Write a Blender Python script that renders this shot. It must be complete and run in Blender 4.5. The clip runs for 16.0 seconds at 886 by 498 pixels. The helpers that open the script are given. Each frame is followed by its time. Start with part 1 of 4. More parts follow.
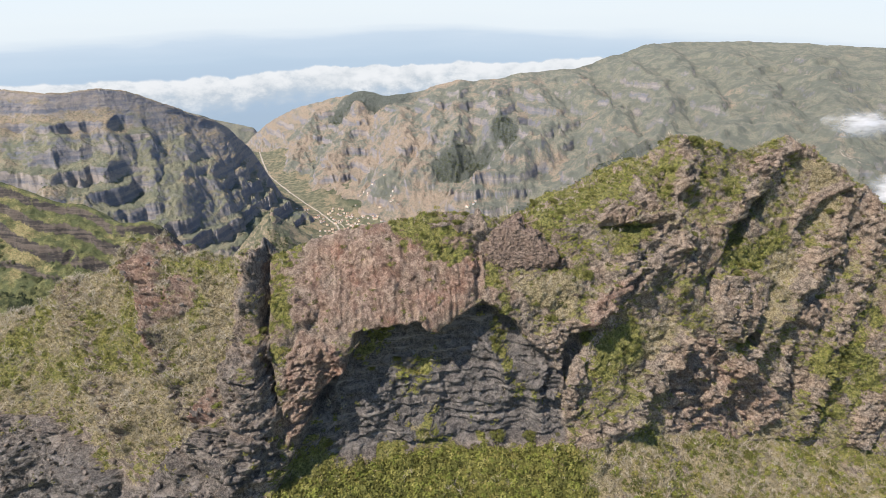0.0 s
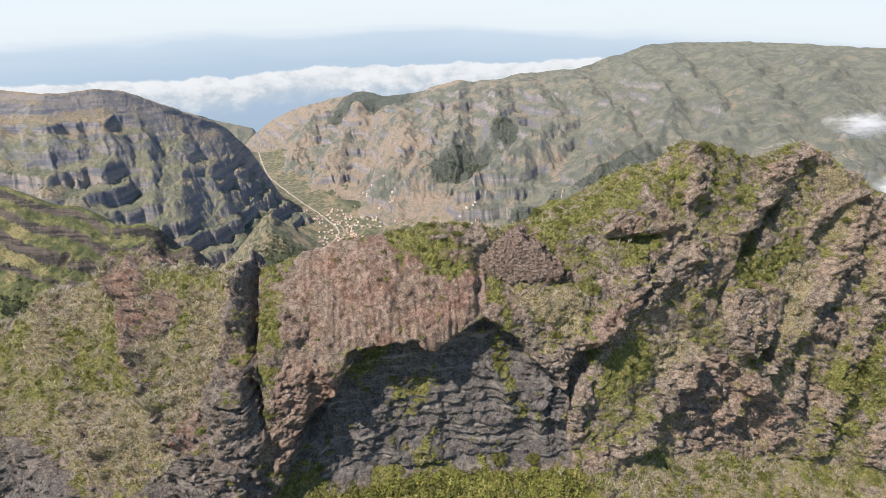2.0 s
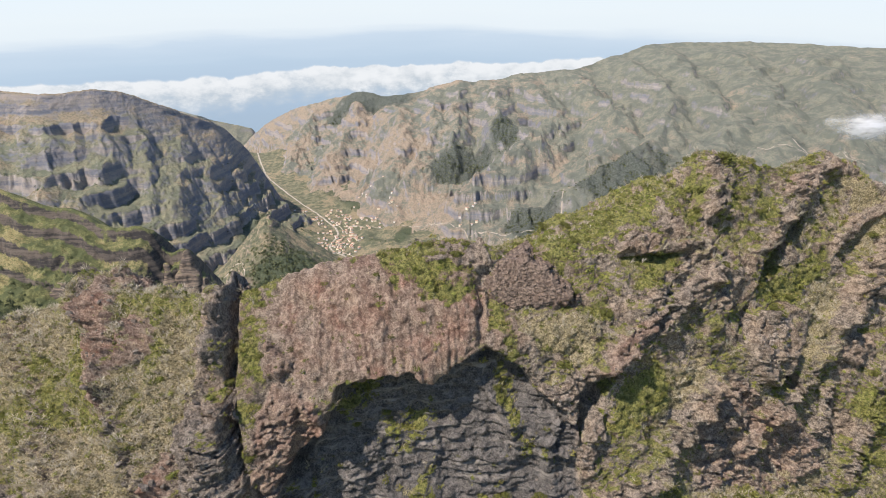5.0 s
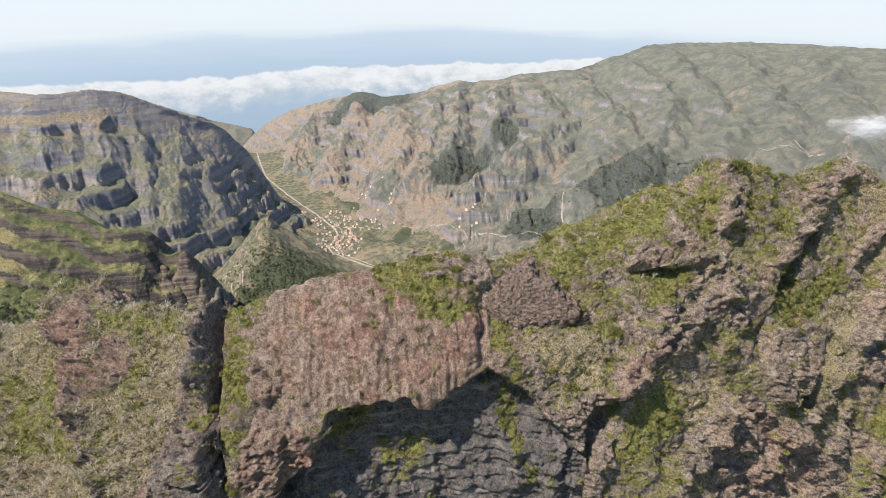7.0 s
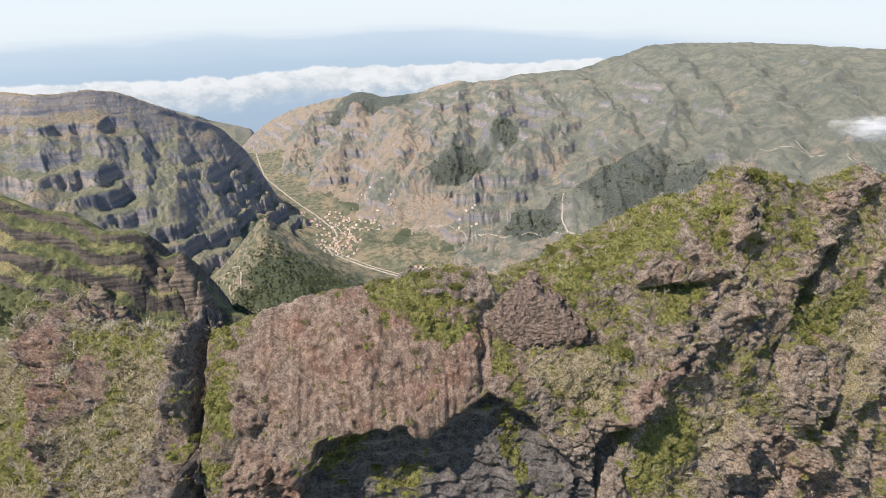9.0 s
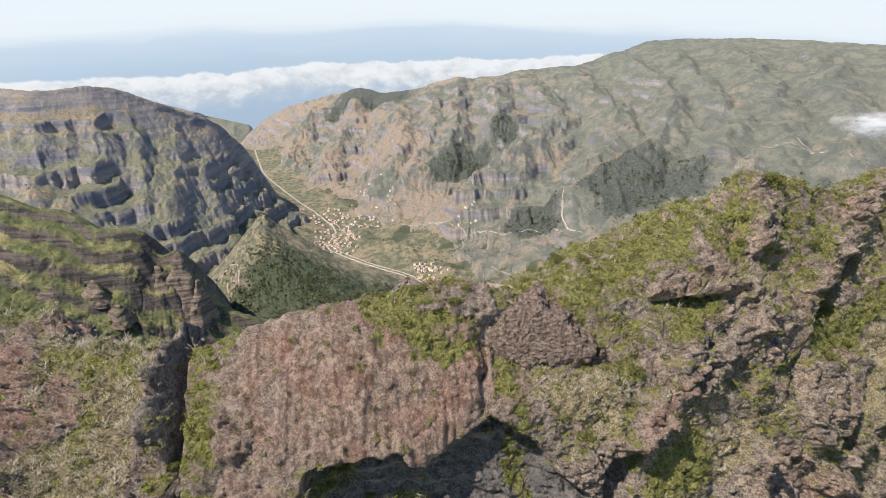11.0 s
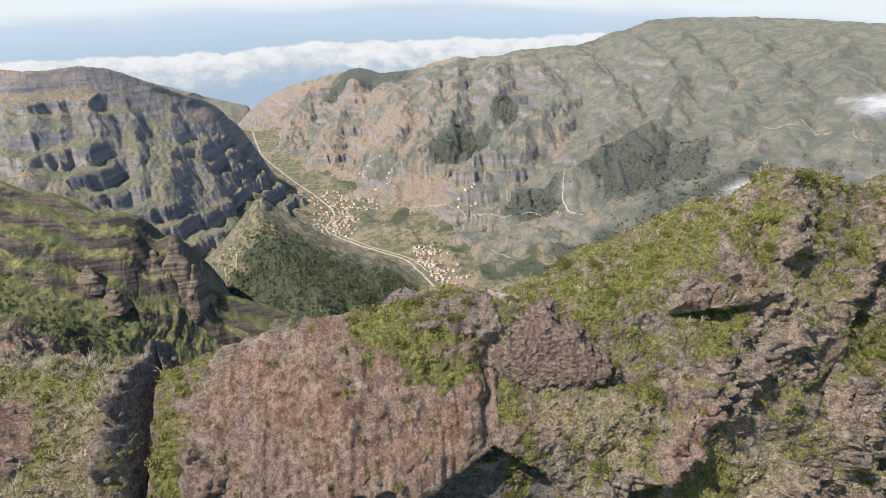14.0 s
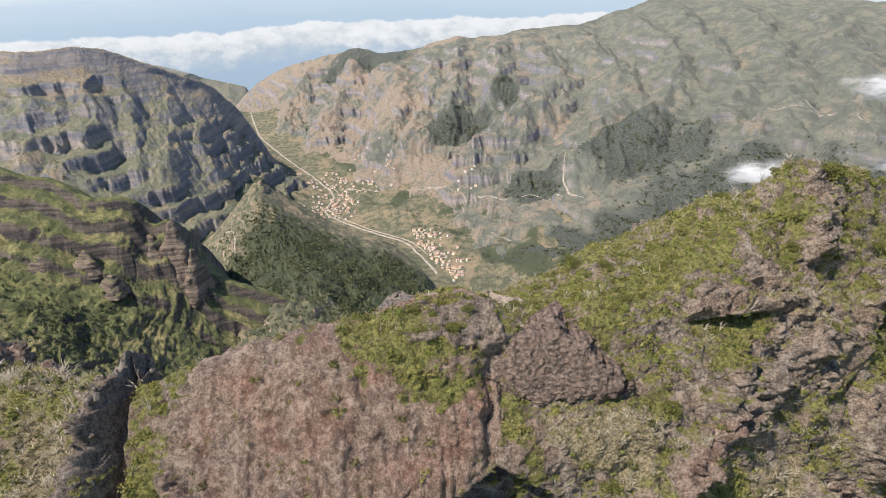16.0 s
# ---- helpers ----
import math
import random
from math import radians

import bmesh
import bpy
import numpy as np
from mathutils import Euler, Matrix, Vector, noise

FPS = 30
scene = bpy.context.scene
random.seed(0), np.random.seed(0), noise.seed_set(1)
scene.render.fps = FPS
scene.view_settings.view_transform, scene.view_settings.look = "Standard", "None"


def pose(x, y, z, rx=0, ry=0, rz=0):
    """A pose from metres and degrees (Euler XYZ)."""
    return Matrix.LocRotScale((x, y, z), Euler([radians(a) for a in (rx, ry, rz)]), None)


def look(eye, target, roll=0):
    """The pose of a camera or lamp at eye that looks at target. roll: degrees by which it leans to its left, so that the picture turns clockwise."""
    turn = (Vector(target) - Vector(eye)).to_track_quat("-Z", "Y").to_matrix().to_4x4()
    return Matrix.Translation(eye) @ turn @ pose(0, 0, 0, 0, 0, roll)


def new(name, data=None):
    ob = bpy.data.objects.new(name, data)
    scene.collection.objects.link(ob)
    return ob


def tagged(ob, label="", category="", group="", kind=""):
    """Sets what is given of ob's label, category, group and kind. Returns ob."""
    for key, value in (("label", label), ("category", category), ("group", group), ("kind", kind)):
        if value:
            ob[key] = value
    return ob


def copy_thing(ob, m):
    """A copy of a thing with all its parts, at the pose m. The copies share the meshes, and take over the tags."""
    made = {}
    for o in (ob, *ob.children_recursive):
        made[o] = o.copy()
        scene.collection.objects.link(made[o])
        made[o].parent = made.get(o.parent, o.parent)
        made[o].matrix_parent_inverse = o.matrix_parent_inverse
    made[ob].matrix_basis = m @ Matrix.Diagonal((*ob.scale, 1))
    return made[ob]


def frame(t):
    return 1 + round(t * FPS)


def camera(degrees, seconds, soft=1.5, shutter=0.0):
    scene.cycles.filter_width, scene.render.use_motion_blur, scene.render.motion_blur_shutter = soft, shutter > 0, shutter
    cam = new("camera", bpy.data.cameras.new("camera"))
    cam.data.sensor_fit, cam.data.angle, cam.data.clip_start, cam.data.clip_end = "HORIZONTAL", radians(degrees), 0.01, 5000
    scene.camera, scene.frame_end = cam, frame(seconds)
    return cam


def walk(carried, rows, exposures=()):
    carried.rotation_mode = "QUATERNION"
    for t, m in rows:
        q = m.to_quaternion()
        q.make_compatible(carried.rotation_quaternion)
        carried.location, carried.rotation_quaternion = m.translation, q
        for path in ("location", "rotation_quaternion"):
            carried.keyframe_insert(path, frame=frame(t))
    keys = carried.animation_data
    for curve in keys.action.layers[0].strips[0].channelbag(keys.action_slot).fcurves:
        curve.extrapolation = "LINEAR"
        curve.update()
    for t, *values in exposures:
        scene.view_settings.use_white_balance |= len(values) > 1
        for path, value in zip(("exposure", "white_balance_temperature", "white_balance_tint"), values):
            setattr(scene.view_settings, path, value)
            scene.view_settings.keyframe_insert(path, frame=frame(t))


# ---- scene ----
cam = camera(72.5, 16.0, soft=0.85)
METRES, EYE, TILT, LEAN, TURN = 70.0, 0.0, -20.5, 0.0, 0.0
ROWS = [
    (0.0, 0.0, 0.0, 0.0, 0.0, 0.0, -0.0),
    (0.5, 0.0006, 0.0295, 0.0111, -0.01, 0.01, 0.0),
    (1.0, 0.0012, 0.0592, 0.0227, -0.02, 0.0, 0.0),
    (1.5, 0.0022, 0.0885, 0.0334, -0.02, 0.03, -0.0),
    (2.0, 0.003, 0.1182, 0.0448, -0.03, 0.02, -0.0),
    (2.5, 0.0039, 0.1477, 0.056, -0.04, 0.02, -0.0),
    (3.0, 0.0047, 0.1772, 0.0675, -0.04, 0.01, 0.0),
    (3.5, 0.0056, 0.2068, 0.079, -0.04, 0.01, -0.01),
    (4.0, 0.0065, 0.2364, 0.0907, -0.04, 0.0, -0.01),
    (6.5, 0.0112, 0.3824, 0.1477, -0.05, 0.02, -0.04),
    (7.0, 0.0119, 0.4112, 0.1586, -0.05, 0.02, -0.05),
    (7.5, 0.0127, 0.44, 0.1698, -0.06, 0.02, -0.06),
    (8.0, 0.0136, 0.4686, 0.1807, -0.07, 0.03, -0.06),
    (8.5, 0.0142, 0.4973, 0.1917, -0.08, 0.03, -0.07),
    (9.0, 0.0151, 0.5259, 0.2028, -0.08, 0.02, -0.07),
    (9.5, 0.0159, 0.5546, 0.2137, -0.09, 0.02, -0.07),
    (12.0, 0.0191, 0.7001, 0.2665, -0.15, -0.75, -0.05),
    (12.5, 0.02, 0.7291, 0.278, -0.14, -0.95, -0.04),
    (13.0, 0.0205, 0.7583, 0.289, -0.15, -1.28, -0.04),
    (13.5, 0.0213, 0.7876, 0.2997, -0.15, -1.7, -0.05),
    (14.0, 0.022, 0.817, 0.3107, -0.17, -2.13, -0.04),
    (14.5, 0.0227, 0.8463, 0.3217, -0.17, -2.57, -0.03),
    (15.0, 0.0234, 0.8757, 0.3326, -0.17, -3.0, -0.01),
    (15.5, 0.0241, 0.9052, 0.3437, -0.17, -3.43, 0.0),
    (16.0, 0.0249, 0.9346, 0.3547, -0.17, -3.87, 0.02),
]
walk(cam, [(t, pose(0, 0, EYE, TILT, LEAN, TURN) @ pose(METRES * x, METRES * y, METRES * z, 90 + pitch, roll, yaw)) for t, x, y, z, yaw, pitch, roll in ROWS])

# ---- world, sun, exposure ----
SUN_EL, SUN_AZ = 54.0, -129.0      # degrees; azimuth from the view's heading, minus is towards the left
world = bpy.data.worlds.new("world")
scene.world = world
world.use_nodes = True
wn = world.node_tree.nodes
sky = wn.new("ShaderNodeTexSky")
sky.sky_type, sky.sun_disc = "NISHITA", False
sky.sun_elevation, sky.sun_rotation = radians(SUN_EL), radians(SUN_AZ)
sky.altitude, sky.air_density, sky.dust_density = 1200, 1.0, 0.4
world.node_tree.links.new(sky.outputs[0], wn["Background"].inputs[0])
wn["Background"].inputs[1].default_value = 0.145
sun = new("sun", bpy.data.lights.new("sun", "SUN"))
sun.data.energy, sun.data.angle, sun.data.color = 5.85, radians(0.6), (1.0, 0.868, 0.76)
sun_way = Vector((math.sin(radians(SUN_AZ)) * math.cos(radians(SUN_EL)), math.cos(radians(SUN_AZ)) * math.cos(radians(SUN_EL)), math.sin(radians(SUN_EL))))
sun.matrix_world = look(sun_way * 300, (0, 0, 0))
scene.view_settings.exposure = 0.62

# ---- number tools ----
RNG = np.random.default_rng(7)
PERM = RNG.permutation(256)
PERM = np.concatenate([PERM, PERM, PERM])
GRAD = RNG.normal(size=(256, 3))
GRAD /= np.linalg.norm(GRAD, axis=1)[:, None]


def perlin(x, y, z):
    """Smooth noise, about -1 to 1, for arrays."""
    xi, yi, zi = np.floor(x).astype(int), np.floor(y).astype(int), np.floor(z).astype(int)
    xf, yf, zf = x - xi, y - yi, z - zi
    xi, yi, zi = xi & 255, yi & 255, zi & 255
    u, v, w = (f * f * f * (f * (f * 6 - 15) + 10) for f in (xf, yf, zf))

    def corner(a, b, c):
        g = GRAD[PERM[PERM[PERM[(xi + a) & 255] + ((yi + b) & 255)] + ((zi + c) & 255)]]
        return g[..., 0] * (xf - a) + g[..., 1] * (yf - b) + g[..., 2] * (zf - c)
    x00 = corner(0, 0, 0) * (1 - u) + corner(1, 0, 0) * u
    x10 = corner(0, 1, 0) * (1 - u) + corner(1, 1, 0) * u
    x01 = corner(0, 0, 1) * (1 - u) + corner(1, 0, 1) * u
    x11 = corner(0, 1, 1) * (1 - u) + corner(1, 1, 1) * u
    return 1.6 * ((x00 * (1 - v) + x10 * v) * (1 - w) + (x01 * (1 - v) + x11 * v) * w)


def fbm(x, y, z, size, octaves=4, gain=0.5):
    total, amp, f = 0, 1.0, 1.0 / size
    for k in range(octaves):
        total = total + amp * perlin(x * f + 17 * k, y * f + 5 * k, z * f + 31 * k)
        amp, f = amp * gain, f * 2.03
    return total


def ridged(x, y, z, size, octaves=4, gain=0.5):
    """Sharp crests at 1, round hollows towards 0."""
    total, amp, f, norm = 0, 1.0, 1.0 / size, 0
    for k in range(octaves):
        total = total + amp * (1 - np.abs(perlin(x * f + 11 * k, y * f + 7 * k, z * f + 3 * k)))
        norm += amp
        amp, f = amp * gain, f * 2.1
    return total / norm


def step(a, b, x):
    t = np.clip((x - a) / (b - a), 0, 1)
    return t * t * (3 - 2 * t)


def smooth_line(knots, values, at, width):
    """A polyline over the knots, rounded over the width."""
    at = np.asarray(at, float)
    total = 0
    for k in np.linspace(-1, 1, 9):
        total = total + np.interp(at + k * width, knots, values)
    return total / 9


def inside(poly, x, z):
    """Signed distance to a polygon in a plane, positive inside."""
    p = np.array(poly, float)
    best, turn = np.full(x.shape, 1e9), np.zeros(x.shape, bool)
    for a, b in zip(p, np.roll(p, -1, axis=0)):
        e = b - a
        k = np.clip(((x - a[0]) * e[0] + (z - a[1]) * e[1]) / (e @ e), 0, 1)
        best = np.minimum(best, np.hypot(x - a[0] - k * e[0], z - a[1] - k * e[1]))
        if e[1]:
            cross = (a[1] > z) != (b[1] > z)
            turn ^= cross & (x < a[0] + (z - a[1]) / e[1] * e[0])
    return np.where(turn, best, -best)


def terrace(z, height, sharp):
    """Steps in a height: level benches and steep risers."""
    k = z / height
    f = k - np.floor(k)
    return height * (np.floor(k) + (1 - sharp) * f + sharp * step(0.7, 1.0, f))


def grid_normals(p):
    du, dv = np.gradient(p, axis=0), np.gradient(p, axis=1)
    n = np.cross(du, dv)
    return n / np.maximum(np.linalg.norm(n, axis=2), 1e-9)[..., None]


def mesh_of(name, verts, faces, smooth=True, **layers):
    """A mesh from arrays; faces is (n, 3) or (n, 4); layers are numbers per vertex."""
    me = bpy.data.meshes.new(name)
    verts, faces = np.ascontiguousarray(verts, np.float32), np.ascontiguousarray(faces, np.int32)
    k = faces.shape[1]
    me.vertices.add(len(verts))
    me.vertices.foreach_set("co", verts.ravel())
    me.loops.add(faces.size)
    me.loops.foreach_set("vertex_index", faces.ravel())
    me.polygons.add(len(faces))
    me.polygons.foreach_set("loop_start", np.arange(0, faces.size, k, dtype=np.int32))
    me.polygons.foreach_set("use_smooth", np.full(len(faces), smooth))
    for key, values in layers.items():
        me.attributes.new(key, "FLOAT", "POINT").data.foreach_set("value", np.ascontiguousarray(values, np.float32).ravel())
    me.update(calc_edges=True)
    me.validate()
    return me


def sheet(name, p, material, label, category, kind="structure", smooth=True, **layers):
    """One surface from a grid of places (rows, columns, 3)."""
    nu, nv = p.shape[:2]
    i = np.arange(nu * nv).reshape(nu, nv)
    faces = np.stack([i[:-1, :-1], i[1:, :-1], i[1:, 1:], i[:-1, 1:]], axis=2).reshape(-1, 4)
    me = mesh_of(name, p.reshape(-1, 3), faces, smooth, **layers)
    me.materials.append(material)
    return tagged(new(name, me), label, category, kind=kind)


# ---- materials ----
class Nodes:
    def __init__(self, name, rough=0.9):
        self.m = bpy.data.materials.new(name)
        self.m.use_nodes = True
        self.t = self.m.node_tree
        self.bsdf = self.t.nodes["Principled BSDF"]
        self.bsdf.inputs["Roughness"].default_value = rough
        self.bsdf.inputs["Specular IOR Level"].default_value = 0.25
        self.place = self.t.nodes.new("ShaderNodeNewGeometry")

    def put(self, value, socket):
        if isinstance(value, bpy.types.NodeSocket):
            self.t.links.new(value, socket)
        elif isinstance(value, tuple):
            socket.default_value = (*value, 1)
        else:
            socket.default_value = value

    def noise(self, size, detail=5, rough=0.6, kind="ShaderNodeTexNoise", stretch=None):
        n = self.t.nodes.new(kind)
        where = self.place.outputs["Position"]
        if stretch:
            s = self.t.nodes.new("ShaderNodeMapping")
            s.inputs["Scale"].default_value = stretch
            self.t.links.new(where, s.inputs[0])
            where = s.outputs[0]
        self.t.links.new(where, n.inputs["Vector"])
        n.inputs["Scale"].default_value = 1 / size
        if kind == "ShaderNodeTexNoise":
            n.inputs["Detail"].default_value, n.inputs["Roughness"].default_value = detail, rough
        return n.outputs["Fac" if kind == "ShaderNodeTexNoise" else "Distance"]

    def ramp(self, value, low, high, a=0.0, b=1.0):
        r = self.t.nodes.new("ShaderNodeMapRange")
        r.interpolation_type = "SMOOTHSTEP"
        self.put(value, r.inputs[0])
        for k, v in zip((1, 2, 3, 4), (low, high, a, b)):
            r.inputs[k].default_value = v
        return r.outputs[0]

    def math(self, op, a, b=0.0):
        n = self.t.nodes.new("ShaderNodeMath")
        n.operation = op
        self.put(a, n.inputs[0])
        self.put(b, n.inputs[1])
        return n.outputs[0]

    def mix(self, f, a, b):
        n = self.t.nodes.new("ShaderNodeMix")
        n.data_type = "RGBA"
        self.put(f, n.inputs[0])
        self.put(a, n.inputs[6])
        self.put(b, n.inputs[7])
        return n.outputs[2]

    def layer(self, key):
        n = self.t.nodes.new("ShaderNodeAttribute")
        n.attribute_name = key
        return n.outputs["Fac"]

    def slope(self):
        """1 on level ground, 0 on an upright face."""
        n = self.t.nodes.new("ShaderNodeSeparateXYZ")
        self.t.links.new(self.place.outputs["Normal"], n.inputs[0])
        return n.outputs[2]

    def height(self):
        n = self.t.nodes.new("ShaderNodeSeparateXYZ")
        self.t.links.new(self.place.outputs["Position"], n.inputs[0])
        return n.outputs[2]

    def bump(self, value, depth):
        n = self.t.nodes.new("ShaderNodeBump")
        n.inputs["Strength"].default_value, n.inputs["Distance"].default_value = 1.0, depth
        self.t.links.new(value, n.inputs["Height"])
        self.t.links.new(n.outputs[0], self.bsdf.inputs["Normal"])

    def done(self, colour):
        self.put(colour, self.bsdf.inputs["Base Color"])
        return self.m


def near_rock():
    n = Nodes("volcanic_rock_and_turf")
    big, mid, fine, grit = n.noise(9), n.noise(1.7, 9, 0.75), n.noise(0.42, 7, 0.8), n.noise(0.15, 4, 0.8)
    rough = n.math("ADD", n.math("MULTIPLY", mid, 0.45), n.math("MULTIPLY", fine, 0.55))
    grey = n.mix(n.ramp(rough, 0.43, 0.58), (0.085, 0.071, 0.058), (0.37, 0.315, 0.255))
    grey = n.mix(n.ramp(big, 0.45, 0.60), grey, n.mix(n.ramp(rough, 0.43, 0.58), (0.12, 0.09, 0.068), (0.39, 0.315, 0.24)))
    red = n.mix(n.ramp(rough, 0.42, 0.60), (0.17, 0.085, 0.06), (0.42, 0.265, 0.20))
    tan = n.mix(n.ramp(rough, 0.42, 0.60), (0.19, 0.13, 0.10), (0.50, 0.385, 0.30))
    red = n.mix(n.ramp(n.noise(7.5, 6, 0.65), 0.38, 0.53, 0.0, 0.9), red, tan)
    streak = n.noise(0.75, 7, 0.75, stretch=(1, 1, 0.13))
    red = n.mix(n.ramp(streak, 0.46, 0.60, 0.0, 0.75), red, (0.12, 0.068, 0.05))
    # Layer cave: a darker grey over the great hollow, left foot and some outcrops.
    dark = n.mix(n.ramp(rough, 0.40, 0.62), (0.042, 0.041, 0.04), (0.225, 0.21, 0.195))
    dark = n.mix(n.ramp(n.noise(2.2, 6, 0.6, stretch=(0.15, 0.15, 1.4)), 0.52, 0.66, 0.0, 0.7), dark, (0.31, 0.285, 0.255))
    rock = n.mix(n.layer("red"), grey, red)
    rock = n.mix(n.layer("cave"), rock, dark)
    rock = n.mix(n.ramp(grit, 0.54, 0.66, 0.0, 0.7), rock, (0.06, 0.047, 0.038))
    turf = n.mix(n.ramp(n.noise(0.7, 7, 0.8), 0.40, 0.60), (0.065, 0.074, 0.02), (0.25, 0.245, 0.08))
    straw = n.mix(n.ramp(fine, 0.40, 0.60), (0.10, 0.085, 0.043), (0.38, 0.33, 0.205))
    veg = n.mix(n.ramp(n.math("ADD", n.layer("dry"), n.math("MULTIPLY", n.math("SUBTRACT", mid, 0.5), 1.2)), 0.2, 0.6), turf, straw)
    veg = n.mix(n.ramp(grit, 0.53, 0.66, 0.0, 0.65), veg, (0.055, 0.045, 0.022))
    cover = n.math("ADD", n.layer("veg"), n.math("MULTIPLY", n.math("SUBTRACT", rough, 0.5), 1.9))
    out = n.mix(n.ramp(cover, 0.46, 0.56), rock, veg)
    n.bump(n.math("ADD", n.math("MULTIPLY", n.math("ADD", mid, n.math("MULTIPLY", streak, n.layer("red"))), 0.6), n.math("MULTIPLY", fine, 0.5)), 1.6)
    return n.done(out)


def mountain(name, rock_a, rock_b, green_a, green_b, scale=1.0, bare=0.62, soft=0.2, dry=(0.19, 0.155, 0.085), wood=(0.075, 0.09, 0.06)):
    """Slopes of scrub and bare cliffs, told apart by steepness and by patches, with woods where they grow."""
    n = Nodes(name)
    big, mid, fine, dots = n.noise(240 * scale, 6), n.noise(48 * scale, 8, 0.68), n.noise(11 * scale, 6, 0.75), n.noise(5.5 * scale, 4, 0.75)
    strata = n.noise(26 * scale, 6, 0.65, stretch=(0.1, 0.1, 1.6))
    rock = n.mix(n.ramp(n.math("ADD", n.math("MULTIPLY", strata, 0.65), n.math("MULTIPLY", fine, 0.35)), 0.42, 0.58), rock_a, rock_b)
    green = n.mix(n.ramp(mid, 0.42, 0.58), green_a, green_b)
    green = n.mix(n.ramp(n.math("ADD", n.math("ADD", big, n.layer("arid")), n.math("MULTIPLY", n.math("SUBTRACT", mid, 0.5), 0.9)), 0.50, 0.72), green, dry)
    green = n.mix(n.ramp(dots, 0.47, 0.60, 0.0, 0.75), green, green_a)
    steep = n.math("ADD", n.slope(), n.math("MULTIPLY", n.math("SUBTRACT", n.math("ADD", mid, fine), 1.0), 0.55))
    out = n.mix(n.ramp(steep, bare - soft, bare + soft), rock, green)
    woods = n.math("ADD", n.layer("wood"), n.math("MULTIPLY", n.math("SUBTRACT", mid, 0.5), 0.8))
    out = n.mix(n.ramp(woods, 0.35, 0.75), out, n.mix(n.ramp(dots, 0.4, 0.6), wood, tuple(0.55 * v for v in wood)))
    n.bump(n.math("ADD", n.math("MULTIPLY", mid, 0.55), n.math("MULTIPLY", fine, 0.55)), 16 * scale)
    return n.done(out)


M_NEAR = near_rock()
# Haze is put into these two base colours: slopes paler and greyer, cliffs bluer.
M_LEFT_HAZED = mountain("left_slopes_haze_in_colour", (0.15, 0.16, 0.19), (0.29, 0.262, 0.24), (0.115, 0.128, 0.092), (0.18, 0.18, 0.122), dry=(0.25, 0.205, 0.145), bare=0.58)
M_RIGHT_HAZED = mountain("right_slopes_haze_in_colour", (0.15, 0.158, 0.185), (0.275, 0.25, 0.235), (0.105, 0.117, 0.098), (0.17, 0.172, 0.135), bare=0.50, dry=(0.255, 0.205, 0.155), wood=(0.088, 0.102, 0.088))
# Ledge rock: dark basalt, with the shade on its faces put into the colour.
M_TERRACE = mountain("terraced_ridge_slopes", (0.04, 0.038, 0.038), (0.125, 0.105, 0.088), (0.065, 0.078, 0.034), (0.14, 0.145, 0.06), 0.4, 0.5, 0.08, dry=(0.23, 0.20, 0.10), wood=(0.06, 0.075, 0.035))
# Greens dulled to a hazy olive, so some haze sits in this colour.
M_VALLEY = mountain("valley_slopes", (0.17, 0.14, 0.115), (0.31, 0.25, 0.19), (0.07, 0.08, 0.052), (0.15, 0.142, 0.092), 0.4, 0.62, 0.12, dry=(0.22, 0.18, 0.12), wood=(0.062, 0.078, 0.045))


def plain(name, a, b, size, rough=0.9):
    n = Nodes(name, rough)
    return n.done(n.mix(n.ramp(n.noise(size, 5), 0.35, 0.65), a, b))


def cloud_material():
    n = Nodes("cloud_white_self_lit")
    colour = n.mix(n.ramp(n.noise(160, 5), 0.35, 0.65), (0.42, 0.43, 0.45), (0.55, 0.55, 0.55))
    n.put(colour, n.bsdf.inputs["Base Color"])
    # Faint bluish glow added to fill the cloud's shaded sides.
    n.bsdf.inputs["Emission Color"].default_value = (0.80, 0.86, 0.95, 1)
    n.bsdf.inputs["Emission Strength"].default_value = 0.16
    clear = n.t.nodes.new("ShaderNodeBsdfTransparent")
    both = n.t.nodes.new("ShaderNodeMixShader")
    thick = n.math("ADD", n.layer("thick"), n.math("MULTIPLY", n.math("SUBTRACT", n.noise(150, 6, 0.6), 0.5), 0.7))
    n.t.links.new(n.ramp(thick, 0.0, 1.0), both.inputs[0])
    n.t.links.new(clear.outputs[0], both.inputs[1])
    n.t.links.new(n.bsdf.outputs[0], both.inputs[2])
    n.t.links.new(both.outputs[0], n.t.nodes["Material Output"].inputs[0])
    return n.m


M_CLOUD = cloud_material()


def far_cloud():
    n = Nodes("glowing_far_cloud_bank")
    t = n.t
    t.nodes.remove(n.bsdf)
    e, clear, both = t.nodes.new("ShaderNodeEmission"), t.nodes.new("ShaderNodeBsdfTransparent"), t.nodes.new("ShaderNodeMixShader")
    puffs = n.noise(130, 7, 0.6, stretch=(1, 1, 1.7))
    # The bank glows; bright tops and a shaded grey base are painted in.
    shade = n.math("ADD", n.layer("lift"), n.math("MULTIPLY", n.math("SUBTRACT", puffs, 0.5), 1.5))
    n.put(n.mix(n.ramp(shade, 0.25, 1.0), (0.36, 0.40, 0.44), (0.565, 0.58, 0.60)), e.inputs[0])
    thick = n.math("ADD", n.layer("thick"), n.math("MULTIPLY", n.math("SUBTRACT", puffs, 0.5), 1.2))
    t.links.new(n.ramp(thick, 0.1, 0.95), both.inputs[0])
    t.links.new(clear.outputs[0], both.inputs[1])
    t.links.new(e.outputs[0], both.inputs[2])
    t.links.new(both.outputs[0], t.nodes["Material Output"].inputs[0])
    return n.m


M_BANK = far_cloud()

